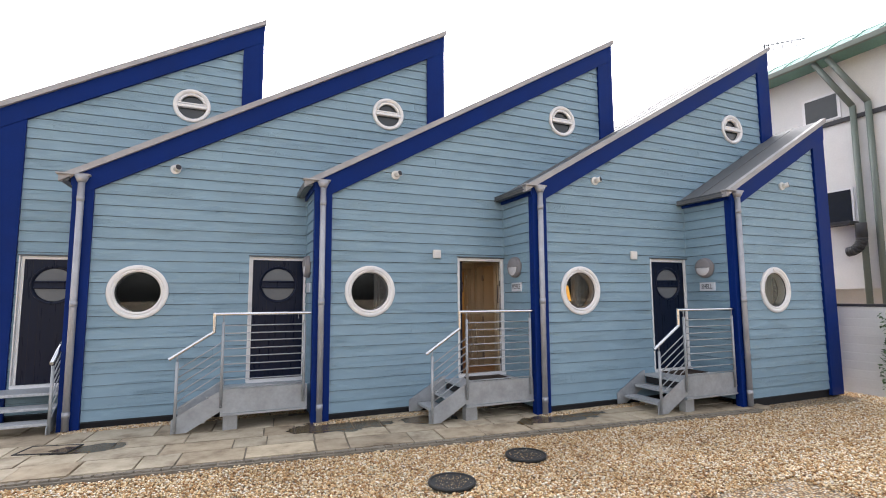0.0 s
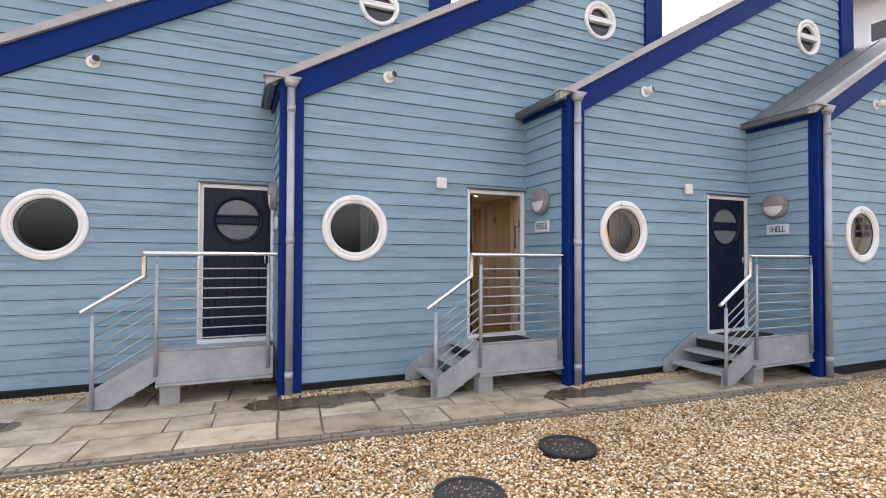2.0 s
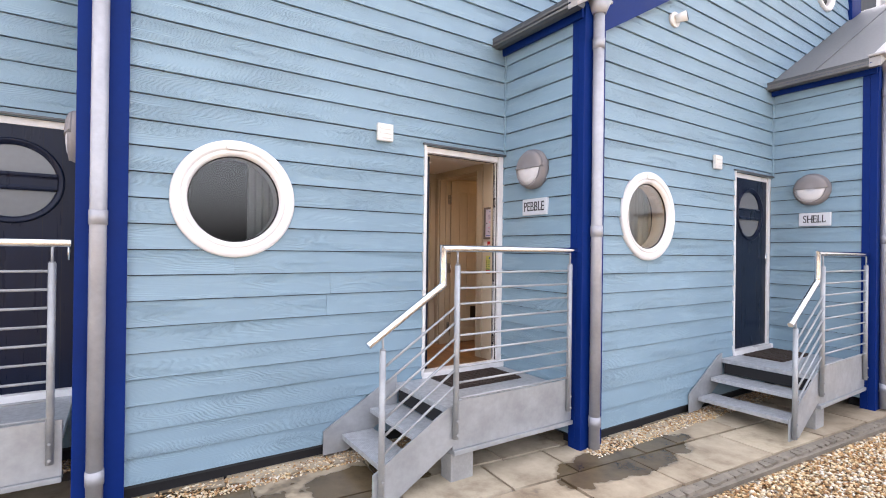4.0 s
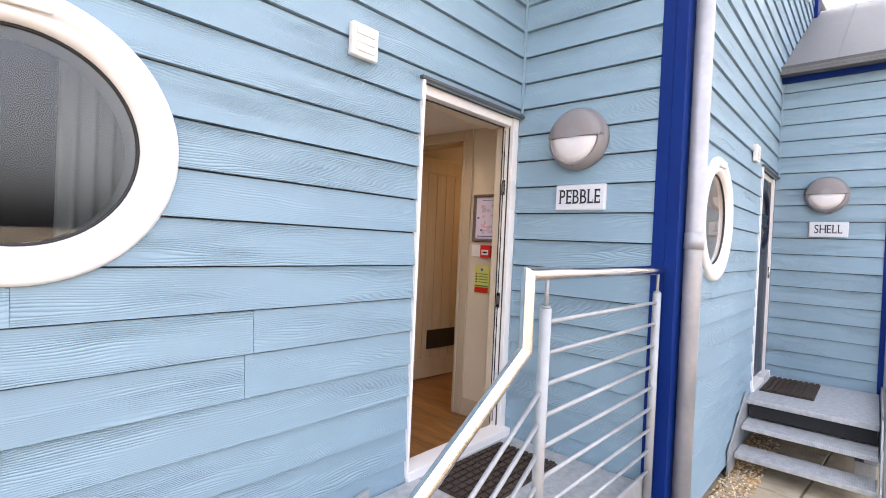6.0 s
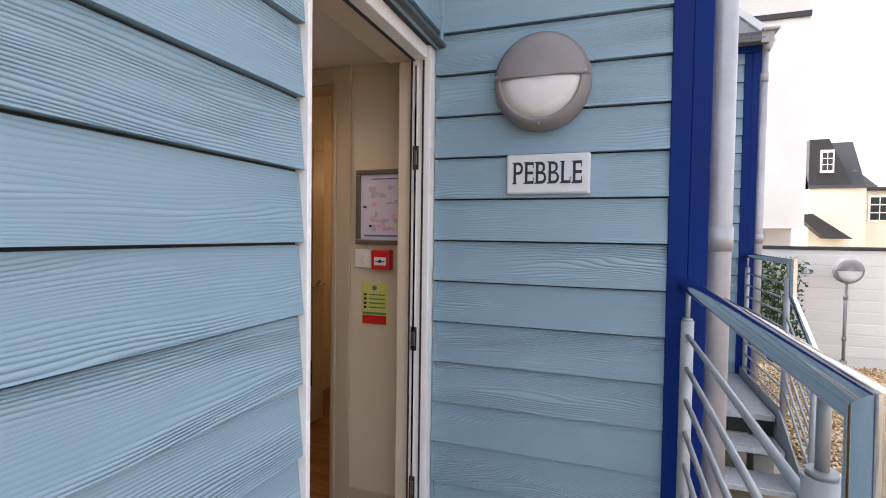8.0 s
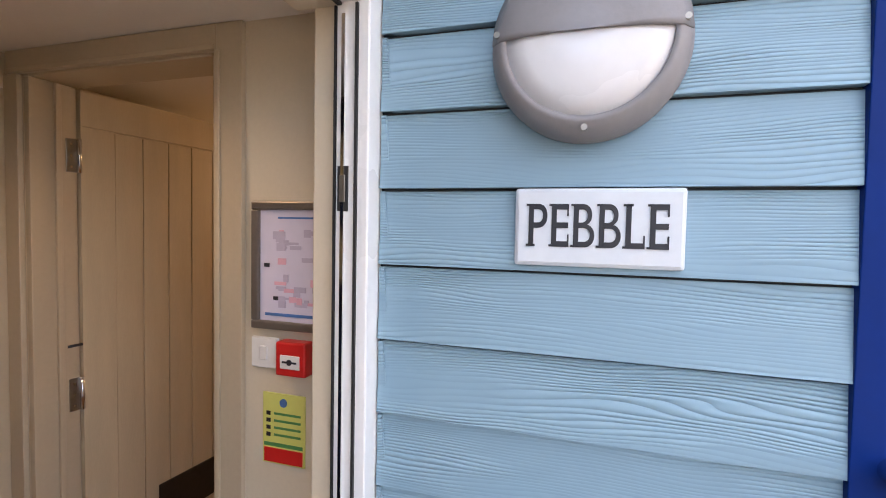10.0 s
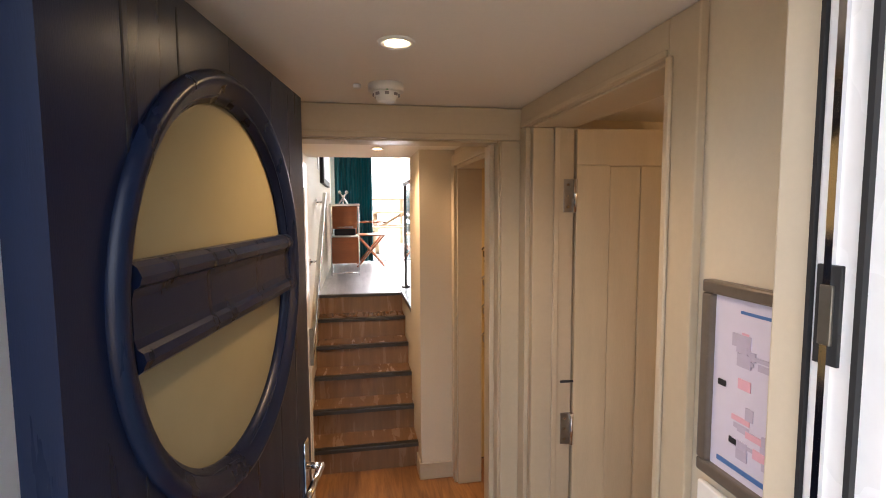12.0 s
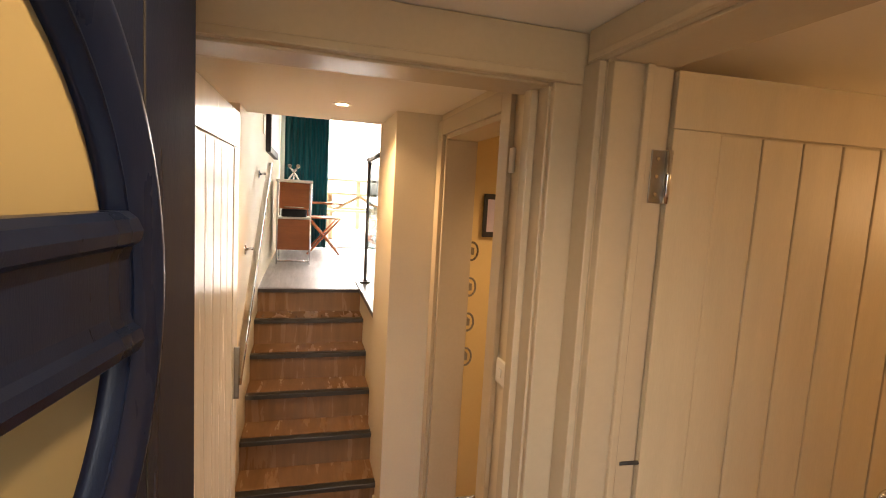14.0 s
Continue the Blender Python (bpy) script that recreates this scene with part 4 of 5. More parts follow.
architrave("trim_3", [(0.075, 0.094, 0.465, 0.552, HALL, 2.653), (0.066, 0.0745, 0.535, 0.552, HALL, 2.577), (0.075, 0.094, 1.362, 1.428, HALL, 2.577),
                      (0.075, 0.094, 0.553, 1.415, 2.578, 2.653), (0.066, 0.0745, 0.553, 1.40, 2.578, 2.594)])
architrave("trim_4", [(0.094, 0.25, 0.555, 0.58, HALL, 2.572), (0.094, 0.25, 1.335, 1.36, HALL, 2.572), (0.094, 0.25, 0.58, 1.335, 2.572, 2.589), (0.17, 0.19, 1.322, 1.335, HALL, 2.572)])
architrave("trim_5", [(0.075, 0.094, 1.85, 1.93, HALL, 2.62), (0.075, 0.094, 2.66, 2.74, HALL, 2.62), (0.075, 0.094, 1.93, 2.66, 2.55, 2.62), (0.094, 0.25, 1.93, 1.95, HALL, 2.53), (0.094, 0.25, 2.64, 2.66, HALL, 2.53), (0.094, 0.25, 1.95, 2.64, 2.53, 2.55)])
base = thing("baseboard", "cream painted skirting", "skirting", None, "", S)
for b in ((0.08, 0.094, 0.157, 0.464, HALL, HALL + 0.13), (-0.145, 0.094, 2.73, 2.744, HALL, HALL + 0.11), (0.08, 0.094, 1.58, 1.849, HALL, HALL + 0.12), (XL, XL + 0.014, 1.6, 2.95, HALL, HALL + 0.12), (-0.145, -0.131, 2.745, 2.9, HALL, HALL + 0.11)):
    part("skirting_board", box(*b, 0.004), TRIMP, base)
# lining of the front doorway
lin = thing("trim_6", "white front door lining with plinth block", "trim", None, "", S)
part("lining", box(-0.055, 0.094, 0.09, 0.155, HALL, CEIL - 0.06, 0.004), CREAM, lin)
part("plinth_block", box(-0.068, -0.055, 0.095, 0.165, HALL, HALL + 0.13, 0.004), TRIMP, lin)
part("lining", box(XL - 0.03, -0.915, 0.09, 0.30, HALL, CEIL - 0.06), WHITE, lin)
part("lining", box(-0.915, -0.055, 0.09, 0.199, 2.59, CEIL), CREAM, lin)
# seals, strikes and hinges on the door frame
for b in ((-0.082, -0.0752, 0.030, 0.036, 0.58, 2.58), (-0.078, -0.056, 0.0852, 0.0898, 0.58, 2.58), (-0.91, -0.08, 0.07, 0.08, 2.578, 2.5845)):
    part("door_seal", box(*b), RUBBER, d_mid)
for z in (0.78, 1.42, 2.18):
    part("keep", box(-0.079, -0.0745, 0.052, 0.078, z - 0.05, z + 0.05, 0.001), RUBBER, d_mid)
    part("keep_plate", box(-0.0815, -0.0745, 0.058, 0.072, z - 0.03, z + 0.03, 0.001), BRASS, d_mid)
part("keep_strip", box(-0.080, -0.0745, 0.062, 0.07, 0.6, 2.56), CHROME, d_mid)
# open leaf
leaf = door_leaf(d_mid, 0.88, 2.06, DARKDOOR, FROST, "leaf", 0.314, 0.02)
leaf.matrix_basis = pose(-0.828, 0.165, HALL + 0.02, 0, 0, 81.0)
leaf["label"] = "dark navy front door leaf standing open"
part("latch_case", box(0.870, 0.883, -0.012, 0.012, 0.9, 1.16, 0.001), CHROME, leaf)
part("latch_tongue", box(0.881, 0.895, -0.008, 0.008, 1.09, 1.11, 0.002), CHROME, leaf)
part("handle_plate", box(0.800, 0.840, -0.028, -0.021, 0.93, 1.15, 0.003), CHROME, leaf)
hd = rod((0.82, -0.025, 1.08), (0.82, -0.07, 1.08), 0.009, 12)
rod((0.82, -0.066, 1.08), (0.66, -0.066, 1.08), 0.009, 12, hd)
part("handle", hd, CHROME, leaf)


def plank_door(name, w, h, mat, m, label, stile=0.105, planks=5):
    """A framed door: stiles and rails round a field of sunk planks with open joints."""
    o = thing(name, label, "door", m, "", S)
    part("leaf", box(0, w, -0.016, 0.02, 0, h, 0.003), mat, o)
    part("rail", box(0.0, w, -0.026, -0.0162, h - 0.128, h, 0.002), mat, o)
    part("rail", box(stile, w - stile, -0.026, -0.0162, 0.0, 0.18, 0.002), mat, o)
    for x0 in (0.0, w - stile):
        part("stile", box(x0, x0 + stile, -0.026, -0.0162, 0, h - 0.1285, 0.002), mat, o)
    pw = (w - 2 * stile) / planks
    for i in range(planks):
        part("plank", box(stile + i * pw + 0.002, stile + (i + 1) * pw - 0.002, -0.0235, -0.0161, 0.1805, h - 0.132, 0.003), mat, o)
    return o


def butt_hinge(parent, z, m=None):
    h = part("hinge", box(-0.035, 0.006, -0.012, -0.006, z - 0.06, z + 0.06, 0.001), BRASS, parent, "", m)
    part("knuckle", rod((0.006, -0.016, z - 0.06), (0.006, -0.016, z + 0.06), 0.008, 12), CHROME, h)
    for dz in (-0.04, 0, 0.04):
        part("screw", rod((-0.02, -0.012, z + dz), (-0.02, -0.015, z + dz), 0.004, 8), CHROME, h)


room_door = plank_door("door_2", 0.835, 2.058, DOORP, pose(0.258, 1.352, HALL + 0.01, 0, 0, -4.2), "cream planked room door standing open", 0.125)
for z in (1.82, 0.95, 0.2):
    butt_hinge(room_door, z, pose(-0.012, -0.012, 0))
part("closer_chain", rod((-0.05, -0.02, 1.13), (0.005, -0.02, 1.13), 0.005, 8), INK, room_door)
part("closer_plate", box(-0.065, -0.045, -0.018, -0.012, 1.09, 1.16, 0.001), INK, room_door)
part("door_plate", box(0.30, 0.70, -0.034, -0.0262, 0.27, 0.45, 0.003), NOSING, room_door, "dark plate low on the door")
lever = rod((0.775, -0.022, 0.985), (0.775, -0.072, 0.985), 0.010, 16)
rod((0.785, -0.068, 0.985), (0.70, -0.070, 0.978), 0.010, 12, lever, 0.008)
rod((0.70, -0.070, 0.978), (0.655, -0.062, 0.972), 0.008, 12, lever, 0.006)
part("handle", lever, CHROME, room_door)
part("handle_rose", rod((0.775, -0.024, 0.985), (0.775, -0.034, 0.985), 0.026, 24), CHROME, room_door)

hall_door = plank_door("door_3", 0.76, 2.01, DOORW, pose(-0.805, 2.345, HALL + 0.01, 0, 0, -91.5) @ pose(0, 0, 0, 0, 0, 180) @ pose(-0.76, 0, 0), "white planked hall door standing open along the wall")
part("handle", box(0.69, 0.70, -0.045, -0.026, 0.95, 1.15, 0.002), BRASS, hall_door)

# room to the right and cupboard beyond
wallbox("wall_room_1", (2.3, 2.4, -0.6, 2.95, HALL, CEIL))
wallbox("wall_room_2", (0.25, 2.3, 0.203, 0.3, HALL, CEIL))
wallbox("wall_room_3", (0.25, 2.3, 1.62, 1.72, HALL, CEIL))
wallbox("wall_room_4", (0.25, 2.3, 2.95, 3.05, HALL, CEIL), CUPBOARD, "yellow painted cupboard wall")

# picture, switch, call point and notice on the east wall
def on_east(y, z):
    return pose(XR - 0.001, y, z, 0, 0, -90)


plan = thing("framed_plan", "pewter framed fire plan with pink print", "picture", on_east(0.302, 1.985))
for b in ((-0.13, 0.13, -0.022, 0, 0.152, 0.175), (-0.13, 0.13, -0.022, 0, -0.175, -0.152), (-0.13, -0.107, -0.022, 0, -0.1515, 0.1515), (0.107, 0.13, -0.022, 0, -0.1515, 0.1515)):
    part("frame_bar", box(*b, 0.004), FRAMEM, plan)
part("paper", box(-0.107, 0.107, -0.010, 0, -0.152, 0.152), PAPER, plan)
part("print_bar", box(-0.09, 0.09, -0.0118, -0.0101, -0.138, -0.13), BLUEINK, plan)
part("print_bar", box(-0.05, 0.09, -0.0118, -0.0101, 0.128, 0.133), BLUEINK, plan)
pr = random.Random(9)
for i in range(34):
    x, z = pr.uniform(-0.05, 0.08), pr.choice((pr.uniform(-0.11, -0.02), pr.uniform(0.01, 0.1)))
    w, hh = pr.uniform(0.012, 0.04), pr.uniform(0.006, 0.022)
    part("print_block", box(x - w / 2, x + w / 2, -0.0112 - 0.00004 * i, -0.0101, z - hh / 2, z + hh / 2), pr.choice((PINK, PALE, PALE)), plan)
for x, z in ((-0.085, 0.0), (-0.055, -0.09)):
    part("print_mark", box(x - 0.008, x + 0.008, -0.0128, -0.0101, z - 0.004, z + 0.006), INK, plan)

sw = thing("light_switch", "white light switch beside a red call point", "switch", on_east(0.395, 1.742))
part("plate", box(-0.043, 0.043, -0.012, 0, -0.043, 0.043, 0.004), PLASTIC, sw)
part("rocker", box(-0.012, 0.012, -0.018, -0.011, -0.02, 0.02, 0.003), PLASTIC, sw)
cp = thing("call_point", "red fire alarm call point with a white panel", "alarm", on_east(0.288, 1.74))
part("casing", box(-0.046, 0.046, -0.045, 0, -0.046, 0.046, 0.006), RED, cp)
part("panel", box(-0.03, 0.03, -0.048, -0.044, -0.025, 0.012, 0.002), PLASTIC, cp)
part("mark", box(-0.022, 0.022, -0.0495, -0.0475, -0.009, -0.004), INK, cp)
part("mark", rod((0, -0.046, -0.0065), (0, -0.05, -0.0065), 0.008, 12), INK, cp)
nt = thing("fire_notice", "yellow green fire notice with a red foot", "notice", on_east(0.335, 1.53))
part("sheet", box(-0.068, 0.068, -0.006, 0, -0.1, 0.1, 0.002), YELLOW, nt)
part("red_band", box(-0.062, 0.062, -0.0075, -0.0055, -0.095, -0.055), RED, nt)
part("dark_band", box(-0.062, 0.062, -0.0075, -0.0055, -0.05, -0.04), GREENP, nt)
part("badge", rod((0, -0.005, 0.075), (0, -0.0078, 0.075), 0.012, 16), BLUEINK, nt)
for i in range(4):
    part("text_bar", box(-0.03, 0.055, -0.0075, -0.0055, 0.04 - i * 0.02, 0.046 - i * 0.02), GREENP, nt)
    part("text_icon", box(-0.055, -0.042, -0.0075, -0.0055, 0.037 - i * 0.02, 0.048 - i * 0.02), INK, nt)
for y, z, n_ in ((1.865, 2.385, "thermostat"), (1.80, 1.70, "light_switch")):
    o = thing(n_, "small cream wall plate by the inner doorway", "switch", on_east(y, z))
    part("plate", box(-0.04, 0.04, -0.012, 0, -0.04, 0.04, 0.004), PLASTIC, o)
    part("rocker", box(-0.01, 0.01, -0.017, -0.011, -0.016, 0.016, 0.003), PLASTIC, o)

# ceiling fittings
def recessed(x, y):
    o = thing("downlight", "lit recessed ceiling downlight", "lamp", pose(x, y, CEIL), "downlights")
    part("bezel", lathe([(0.042, 0.0), (0.040, 0.006), (0.026, 0.004), (0.026, 0.0)], 28), PLASTIC, o, "", pose(0, 0, 0, 90))
    bulb = part("bulb", rod((0, 0, -0.003), (0, 0, 0.0), 0.026, 24), LIT, o)
    bulb.visible_shadow = False
    return o


recessed(-0.436, 0.78)
recessed(-0.39, 2.72)
smoke = thing("smoke_detector", "white smoke detector on the hall ceiling", "alarm", pose(-0.435, 1.16, CEIL))
part("base", rod((0, 0, -0.022), (0, 0, 0), 0.052, 32), PLASTIC, smoke)
part("chamber", rod((0, 0, -0.05), (0, 0, -0.022), 0.026, 24, None, 0.04), PLASTIC, smoke)
for i in range(8):
    a = i * math.pi / 4
    part("slot", box(-0.006, 0.006, -0.002, 0.002, -0.036, -0.028), LAMPGREY, smoke, "", pose(0.038 * math.cos(a), 0.038 * math.sin(a), 0, 0, 0, 90 + math.degrees(a)))
part("led", rod((0.0, -0.04, -0.024), (0.0, -0.04, -0.02), 0.004, 8), GREENP, smoke)
part("spacer", rod((-0.085, 0.01, -0.012), (-0.085, 0.01, 0), 0.012, 14), PLASTIC, smoke)

# hooks and a picture in the cupboard
hook = thing("coat_hook", "curled metal coat hook on a yellow wall", "hook", pose(0.35, 2.945, 1.97), "coat hooks")
hb = bmesh.new()
for i in range(10):
    a0, a1 = math.pi * (i / 10 * 1.4 - 0.3), math.pi * ((i + 1) / 10 * 1.4 - 0.3)
    rod((0.035 * math.sin(a0), -0.03, 0.05 * math.cos(a0)), (0.035 * math.sin(a1), -0.03, 0.05 * math.cos(a1)), 0.006, 8, hb)
part("curl", hb, BRASS, hook)
part("plate", box(-0.012, 0.012, -0.035, 0.01, -0.02, 0.02, 0.002), BRASS, hook)
for z in (1.77, 1.57, 1.37):
    copy_thing(hook, pose(0.35, 2.945, z))
pc = thing("picture", "small dark framed picture in the cupboard", "picture", pose(0.47, 2.945, 2.17))
part("frame", box(-0.06, 0.06, -0.02, 0, -0.12, 0.12, 0.004), INK, pc)
part("print", box(-0.04, 0.04, -0.0225, -0.0195, -0.09, 0.09), PALE, pc)

# ---- stairs ----
st = thing("stairs", "dark oak stairs with metal nosings", "stairs", None, "", S)
RUN, RI = 0.237, 0.17
for i in range(6):
    z, y = HALL + RI * (i + 1), 2.92 + RUN * i
    part("riser", box(-0.858, -0.117, y, y + 0.02, HALL + RI * i - 0.02, z - 0.02), RISER, st)
    if i < 5:
        part("tread", box(-0.858, -0.117, y + 0.0, y + RUN + 0.02, z - 0.02, z, 0.002), RISER, st)
    part("nosing", box(-0.857, -0.118, y - 0.018, y + 0.035, z - 0.024, z + 0.003, 0.003), NOSING, st)
rail = thing("stair_handrail", "flat polished stair handrail on brackets", "handrail")
p0, p1 = Vector((-0.79, 2.45, 1.46)), Vector((-0.79, 4.10, 2.41))
rm = bmesh.new()
ln = (p1 - p0).length
box(-0.016, 0.016, -ln / 2, ln / 2, -0.025, 0.025, 0.004, rm)
part("bar", rm, CHROME, rail, "", pose(*((p0 + p1) / 2), math.degrees(math.atan2(p1.z - p0.z, p1.y - p0.y))))
for f in (0.5, 0.96):
    q = p0.lerp(p1, f)
    part("bracket", rod((q.x, q.y, q.z - 0.02), (-0.86, q.y, q.z - 0.03), 0.008, 10), CHROME, rail)
    part("rose", rod((-0.86, q.y, q.z - 0.03), (-0.854, q.y, q.z - 0.03), 0.028, 16), CHROME, rail)

# ---- upper room ----
tagged(part("floor_upper", box(-0.86, 2.6, 4.125, 7.0, UP - 0.15, UP), GREYFLOOR), "grey wood floor of the upper room", "floor", "", S)
tagged(part("floor_gallery", box(0.27, 2.6, 3.28, 4.125, UP - 0.15, UP), GREYFLOOR), "grey wood floor beside the stairs", "floor", "", S)
tagged(part("ceiling_upper", box(-0.98, 2.7, 3.28, 7.0, 3.6, 3.7), CEILP), "white ceiling of the upper room", "ceiling", "", S)
wallbox("wall_upper_east", (2.6, 2.7, 3.15, 7.0, UP - 0.15, 3.6), None, "pale wall of the upper room")
wallbox("wall_upper_south", (-0.98, 2.6, 3.16, 3.279, CEIL + 0.252, 3.6), None, "pale wall over the hall ceiling")
wallbox("wall_upper_lintel", (-0.86, 2.6, 6.9, 7.0, 3.4, 3.6), None, "white lintel over the glass doors")
win = thing("window_1", "tall glazed doors onto the deck", "window", None, "", S)
for x in (-0.86, 0.62, 1.3, 2.54):
    part("frame_bar", box(x, x + 0.06, 6.9, 6.97, UP, 3.4, 0.004), WHITE, win)
gp = part("pane", box(0.68, 2.54, 6.93, 6.936, UP, 3.4), GLASS, win)
gp.visible_shadow = False
part("sill", box(-0.8, 2.54, 6.88, 7.0, UP, UP + 0.02, 0.003), WHITE, win)
drape("curtain", -0.80, -0.28, 6.72, UP + 0.02, 3.38, TEAL, 7, 0.05, "teal velvet curtain hanging to the floor")
bal = thing("balustrade", "glass balustrade with black posts", "balustrade", pose(0.0, 0, 0))
for y in (3.45, 4.3):
    p = part("post", box(-0.075, -0.045, y - 0.015, y + 0.015, UP + 0.015, 2.5, 0.003), NOSING, bal)
    part("foot", rod((-0.06, y, UP + 0.015), (-0.06, y, UP + 0.03), 0.045, 18), NOSING, p)
bg = part("pane", box(-0.064, -0.056, 3.48, 4.27, UP + 0.06, 2.45), GLASS, bal)
bg.visible_shadow = False
part("top_rail", rod((-0.06, 3.3, 2.52), (-0.06, 4.4, 2.52), 0.02, 14), NOSING, bal)

dr = thing("drawer_unit", "orange wooden drawer unit on a steel frame", "drawers", pose(-0.645, 5.55, UP))
part("top", box(-0.17, 0.17, -0.21, 0.21, 0.80, 0.825, 0.006), PLASTIC, dr)
part("upper_box", box(-0.14, 0.14, -0.18, 0.18, 0.54, 0.795, 0.006), ORANGEW, dr)
part("lower_box", box(-0.15, 0.15, -0.19, 0.19, 0.14, 0.44, 0.006), ORANGEW, dr)
part("shelf", box(-0.155, 0.155, -0.195, 0.195, 0.445, 0.46, 0.003), PLASTIC, dr)
part("basket", box(-0.12, 0.12, -0.16, 0.16, 0.462, 0.535, 0.01), INK, dr)
for x in (-0.155, 0.155):
    for y in (-0.2, 0.2):
        part("leg", rod((x, y, 0), (x, y, 0.8), 0.008, 8), CHROME, dr)
    part("stretcher", rod((x, -0.2, 0.03), (x, 0.2, 0.03), 0.007, 8), CHROME, dr)
part("stretcher", rod((-0.155, -0.2, 0.03), (0.155, -0.2, 0.03), 0.007, 8), CHROME, dr)
part("handle", rod((-0.09, -0.21, 0.56), (0.09, -0.21, 0.56), 0.006, 8), CHROME, dr)
orn = thing("ornament", "small silver jack-shaped ornament on the drawers", "ornament", pose(-0.66, 5.5, UP + 0.825))
for a, b in (((-0.05, 0, 0.0), (0.04, 0, 0.13)), ((0.05, 0, 0.0), (-0.04, 0, 0.13)), ((0, -0.04, 0.0), (0, 0.03, 0.1))):
    part("arm", rod(a, b, 0.009, 10), CHROME, orn)
for x in (-0.04, 0.04):
    part("knob", rod((x, -0.012, 0.135), (x, 0.012, 0.135), 0.02, 14), CHROME, orn)
ch = thing("folding_chair", "tan slung wooden folding chair", "chair", pose(-0.33, 6.35, UP))
for y in (-0.2, 0.2):
    part("leg", rod((-0.18, y, 0), (0.18, y, 0.42), 0.013, 8), ORANGEW, ch)
    part("leg", rod((0.18, y, 0), (-0.18, y, 0.42), 0.013, 8), ORANGEW, ch)
    part("back_post", rod((-0.18, y, 0.4), (-0.22, y, 0.8), 0.013, 8), ORANGEW, ch)
    part("arm_rest", box(-0.2, 0.2, y - 0.02, y + 0.02, 0.58, 0.60, 0.004), ORANGEW, ch)
part("seat", box(-0.19, 0.19, -0.2, 0.2, 0.41, 0.43, 0.006), TAN, ch)
part("backrest", box(-0.22, -0.2, -0.2, 0.2, 0.6, 0.78, 0.006), TAN, ch)
scr = thing("wall_picture", "dark framed screen on the pale stair wall", "picture", pose(-0.86, 5.15, 2.9, 0, 0, 90))
part("frame", box(-0.55, 0.55, -0.04, 0, -0.36, 0.36, 0.006), INK, scr)
part("print", box(-0.5, 0.5, -0.044, -0.039, -0.31, 0.31), PALE, scr)
soc = thing("wall_socket", "white wall plate on the stair wall", "switch", pose(-0.86, 4.35, 2.72, 0, 0, 90))
part("plate", box(-0.045, 0.045, -0.012, 0, -0.07, 0.07, 0.004), PLASTIC, soc)

# ---- deck outside the upper room ----
dk = thing("deck", "pale weathered timber deck", "deck", None, "", S)
for i in range(26):
    part("plank", box(-3.0, 5.0, 7.02 + i * 0.145, 7.155 + i * 0.145, UP - 0.05, UP - 0.02), DECK, dk)
pt = thing("picnic_table", "pale timber picnic table on the deck", "table", pose(0.35, 8.9, UP - 0.02))
for i in range(5):
    part("top_plank", box(-0.75, 0.75, -0.35 + i * 0.14, -0.22 + i * 0.14, 0.70, 0.735, 0.004), PALEWOOD, pt)
for x in (-0.5, 0.5):
    for s in (-1, 1):
        part("leg", rod((x, 0.62 * s, 0), (x, 0.2 * s, 0.70), 0.04, 6), PALEWOOD, pt)
    part("cross_bar", box(x - 0.02, x + 0.02, -0.72, 0.72, 0.36, 0.44, 0.004), PALEWOOD, pt)
    part("brace", rod((x, 0.0, 0.4), (0.0, 0.0, 0.69), 0.03, 6), PALEWOOD, pt)
for s in (-1, 1):
    part("bench", box(-0.75, 0.75, 0.62 * s - 0.12, 0.62 * s + 0.12, 0.44, 0.475, 0.004), PALEWOOD, pt)
copy_thing(pt, pose(-0.9, 9.7, UP - 0.02, 0, 0, 20))
rl = thing("deck_railing", "timber deck railing before the sea", "railing")
for x in (-2.5, -1.0, 0.5, 2.0, 3.5):
    part("post", box(x - 0.04, x + 0.04, 10.6, 10.68, UP - 0.02, UP + 0.95, 0.004), PALEWOOD, rl)
part("top_rail", box(-2.6, 3.6, 10.58, 10.7, UP + 0.951, UP + 0.99, 0.004), PALEWOOD, rl)
for z in (0.3, 0.6):
    part("wire", rod((-2.5, 10.64, UP + z), (3.5, 10.64, UP + z), 0.006, 6), GALV, rl)
sb = bmesh.new()
box(-300, 300, 60, 399, -0.04, -0.01, 0, sb)
tagged(part("water", sb, SEA), "pale flat sea under a white sky", "sea", "", S)

# ---- right-hand wall, lamp post, shrub and buildings ----
WX = 6.87
gw = thing("garden_wall", "white painted brick garden wall with a dark cap", "wall")
part("body", box(WX, WX + 0.22, -14.0, -1.6, -0.05, 1.70), RENDER, gw)
part("cap", box(WX - 0.02, WX + 0.24, -14.0, -1.6, 1.701, 1.755, 0.006), SLATE, gw)
for i in range(9):
    part("course", box(WX - 0.006, WX, -6.0, -1.6, 0.12 + i * 0.17, 0.27 + i * 0.17, 0.003), RENDER, gw)
lp = bulkhead_lamp(pose(6.55, -3.88, 1.42, 0, 0, -90), "grey hooded lamp on a slim post by a white wall")
part("pole", rod((0, 0.02, -1.42), (0, 0.02, -0.15), 0.022, 12), LAMPGREY, lp)
part("pole_base", rod((0, 0.02, -1.44), (0, 0.02, -1.30), 0.045, 12), LAMPGREY, lp)
part("collar", rod((0, 0.02, -1.02), (0, 0.02, -0.96), 0.03, 12), LAMPGREY, lp)
part("collar", rod((0, 0.02, -0.42), (0, 0.02, -0.36), 0.03, 12), LAMPGREY, lp)
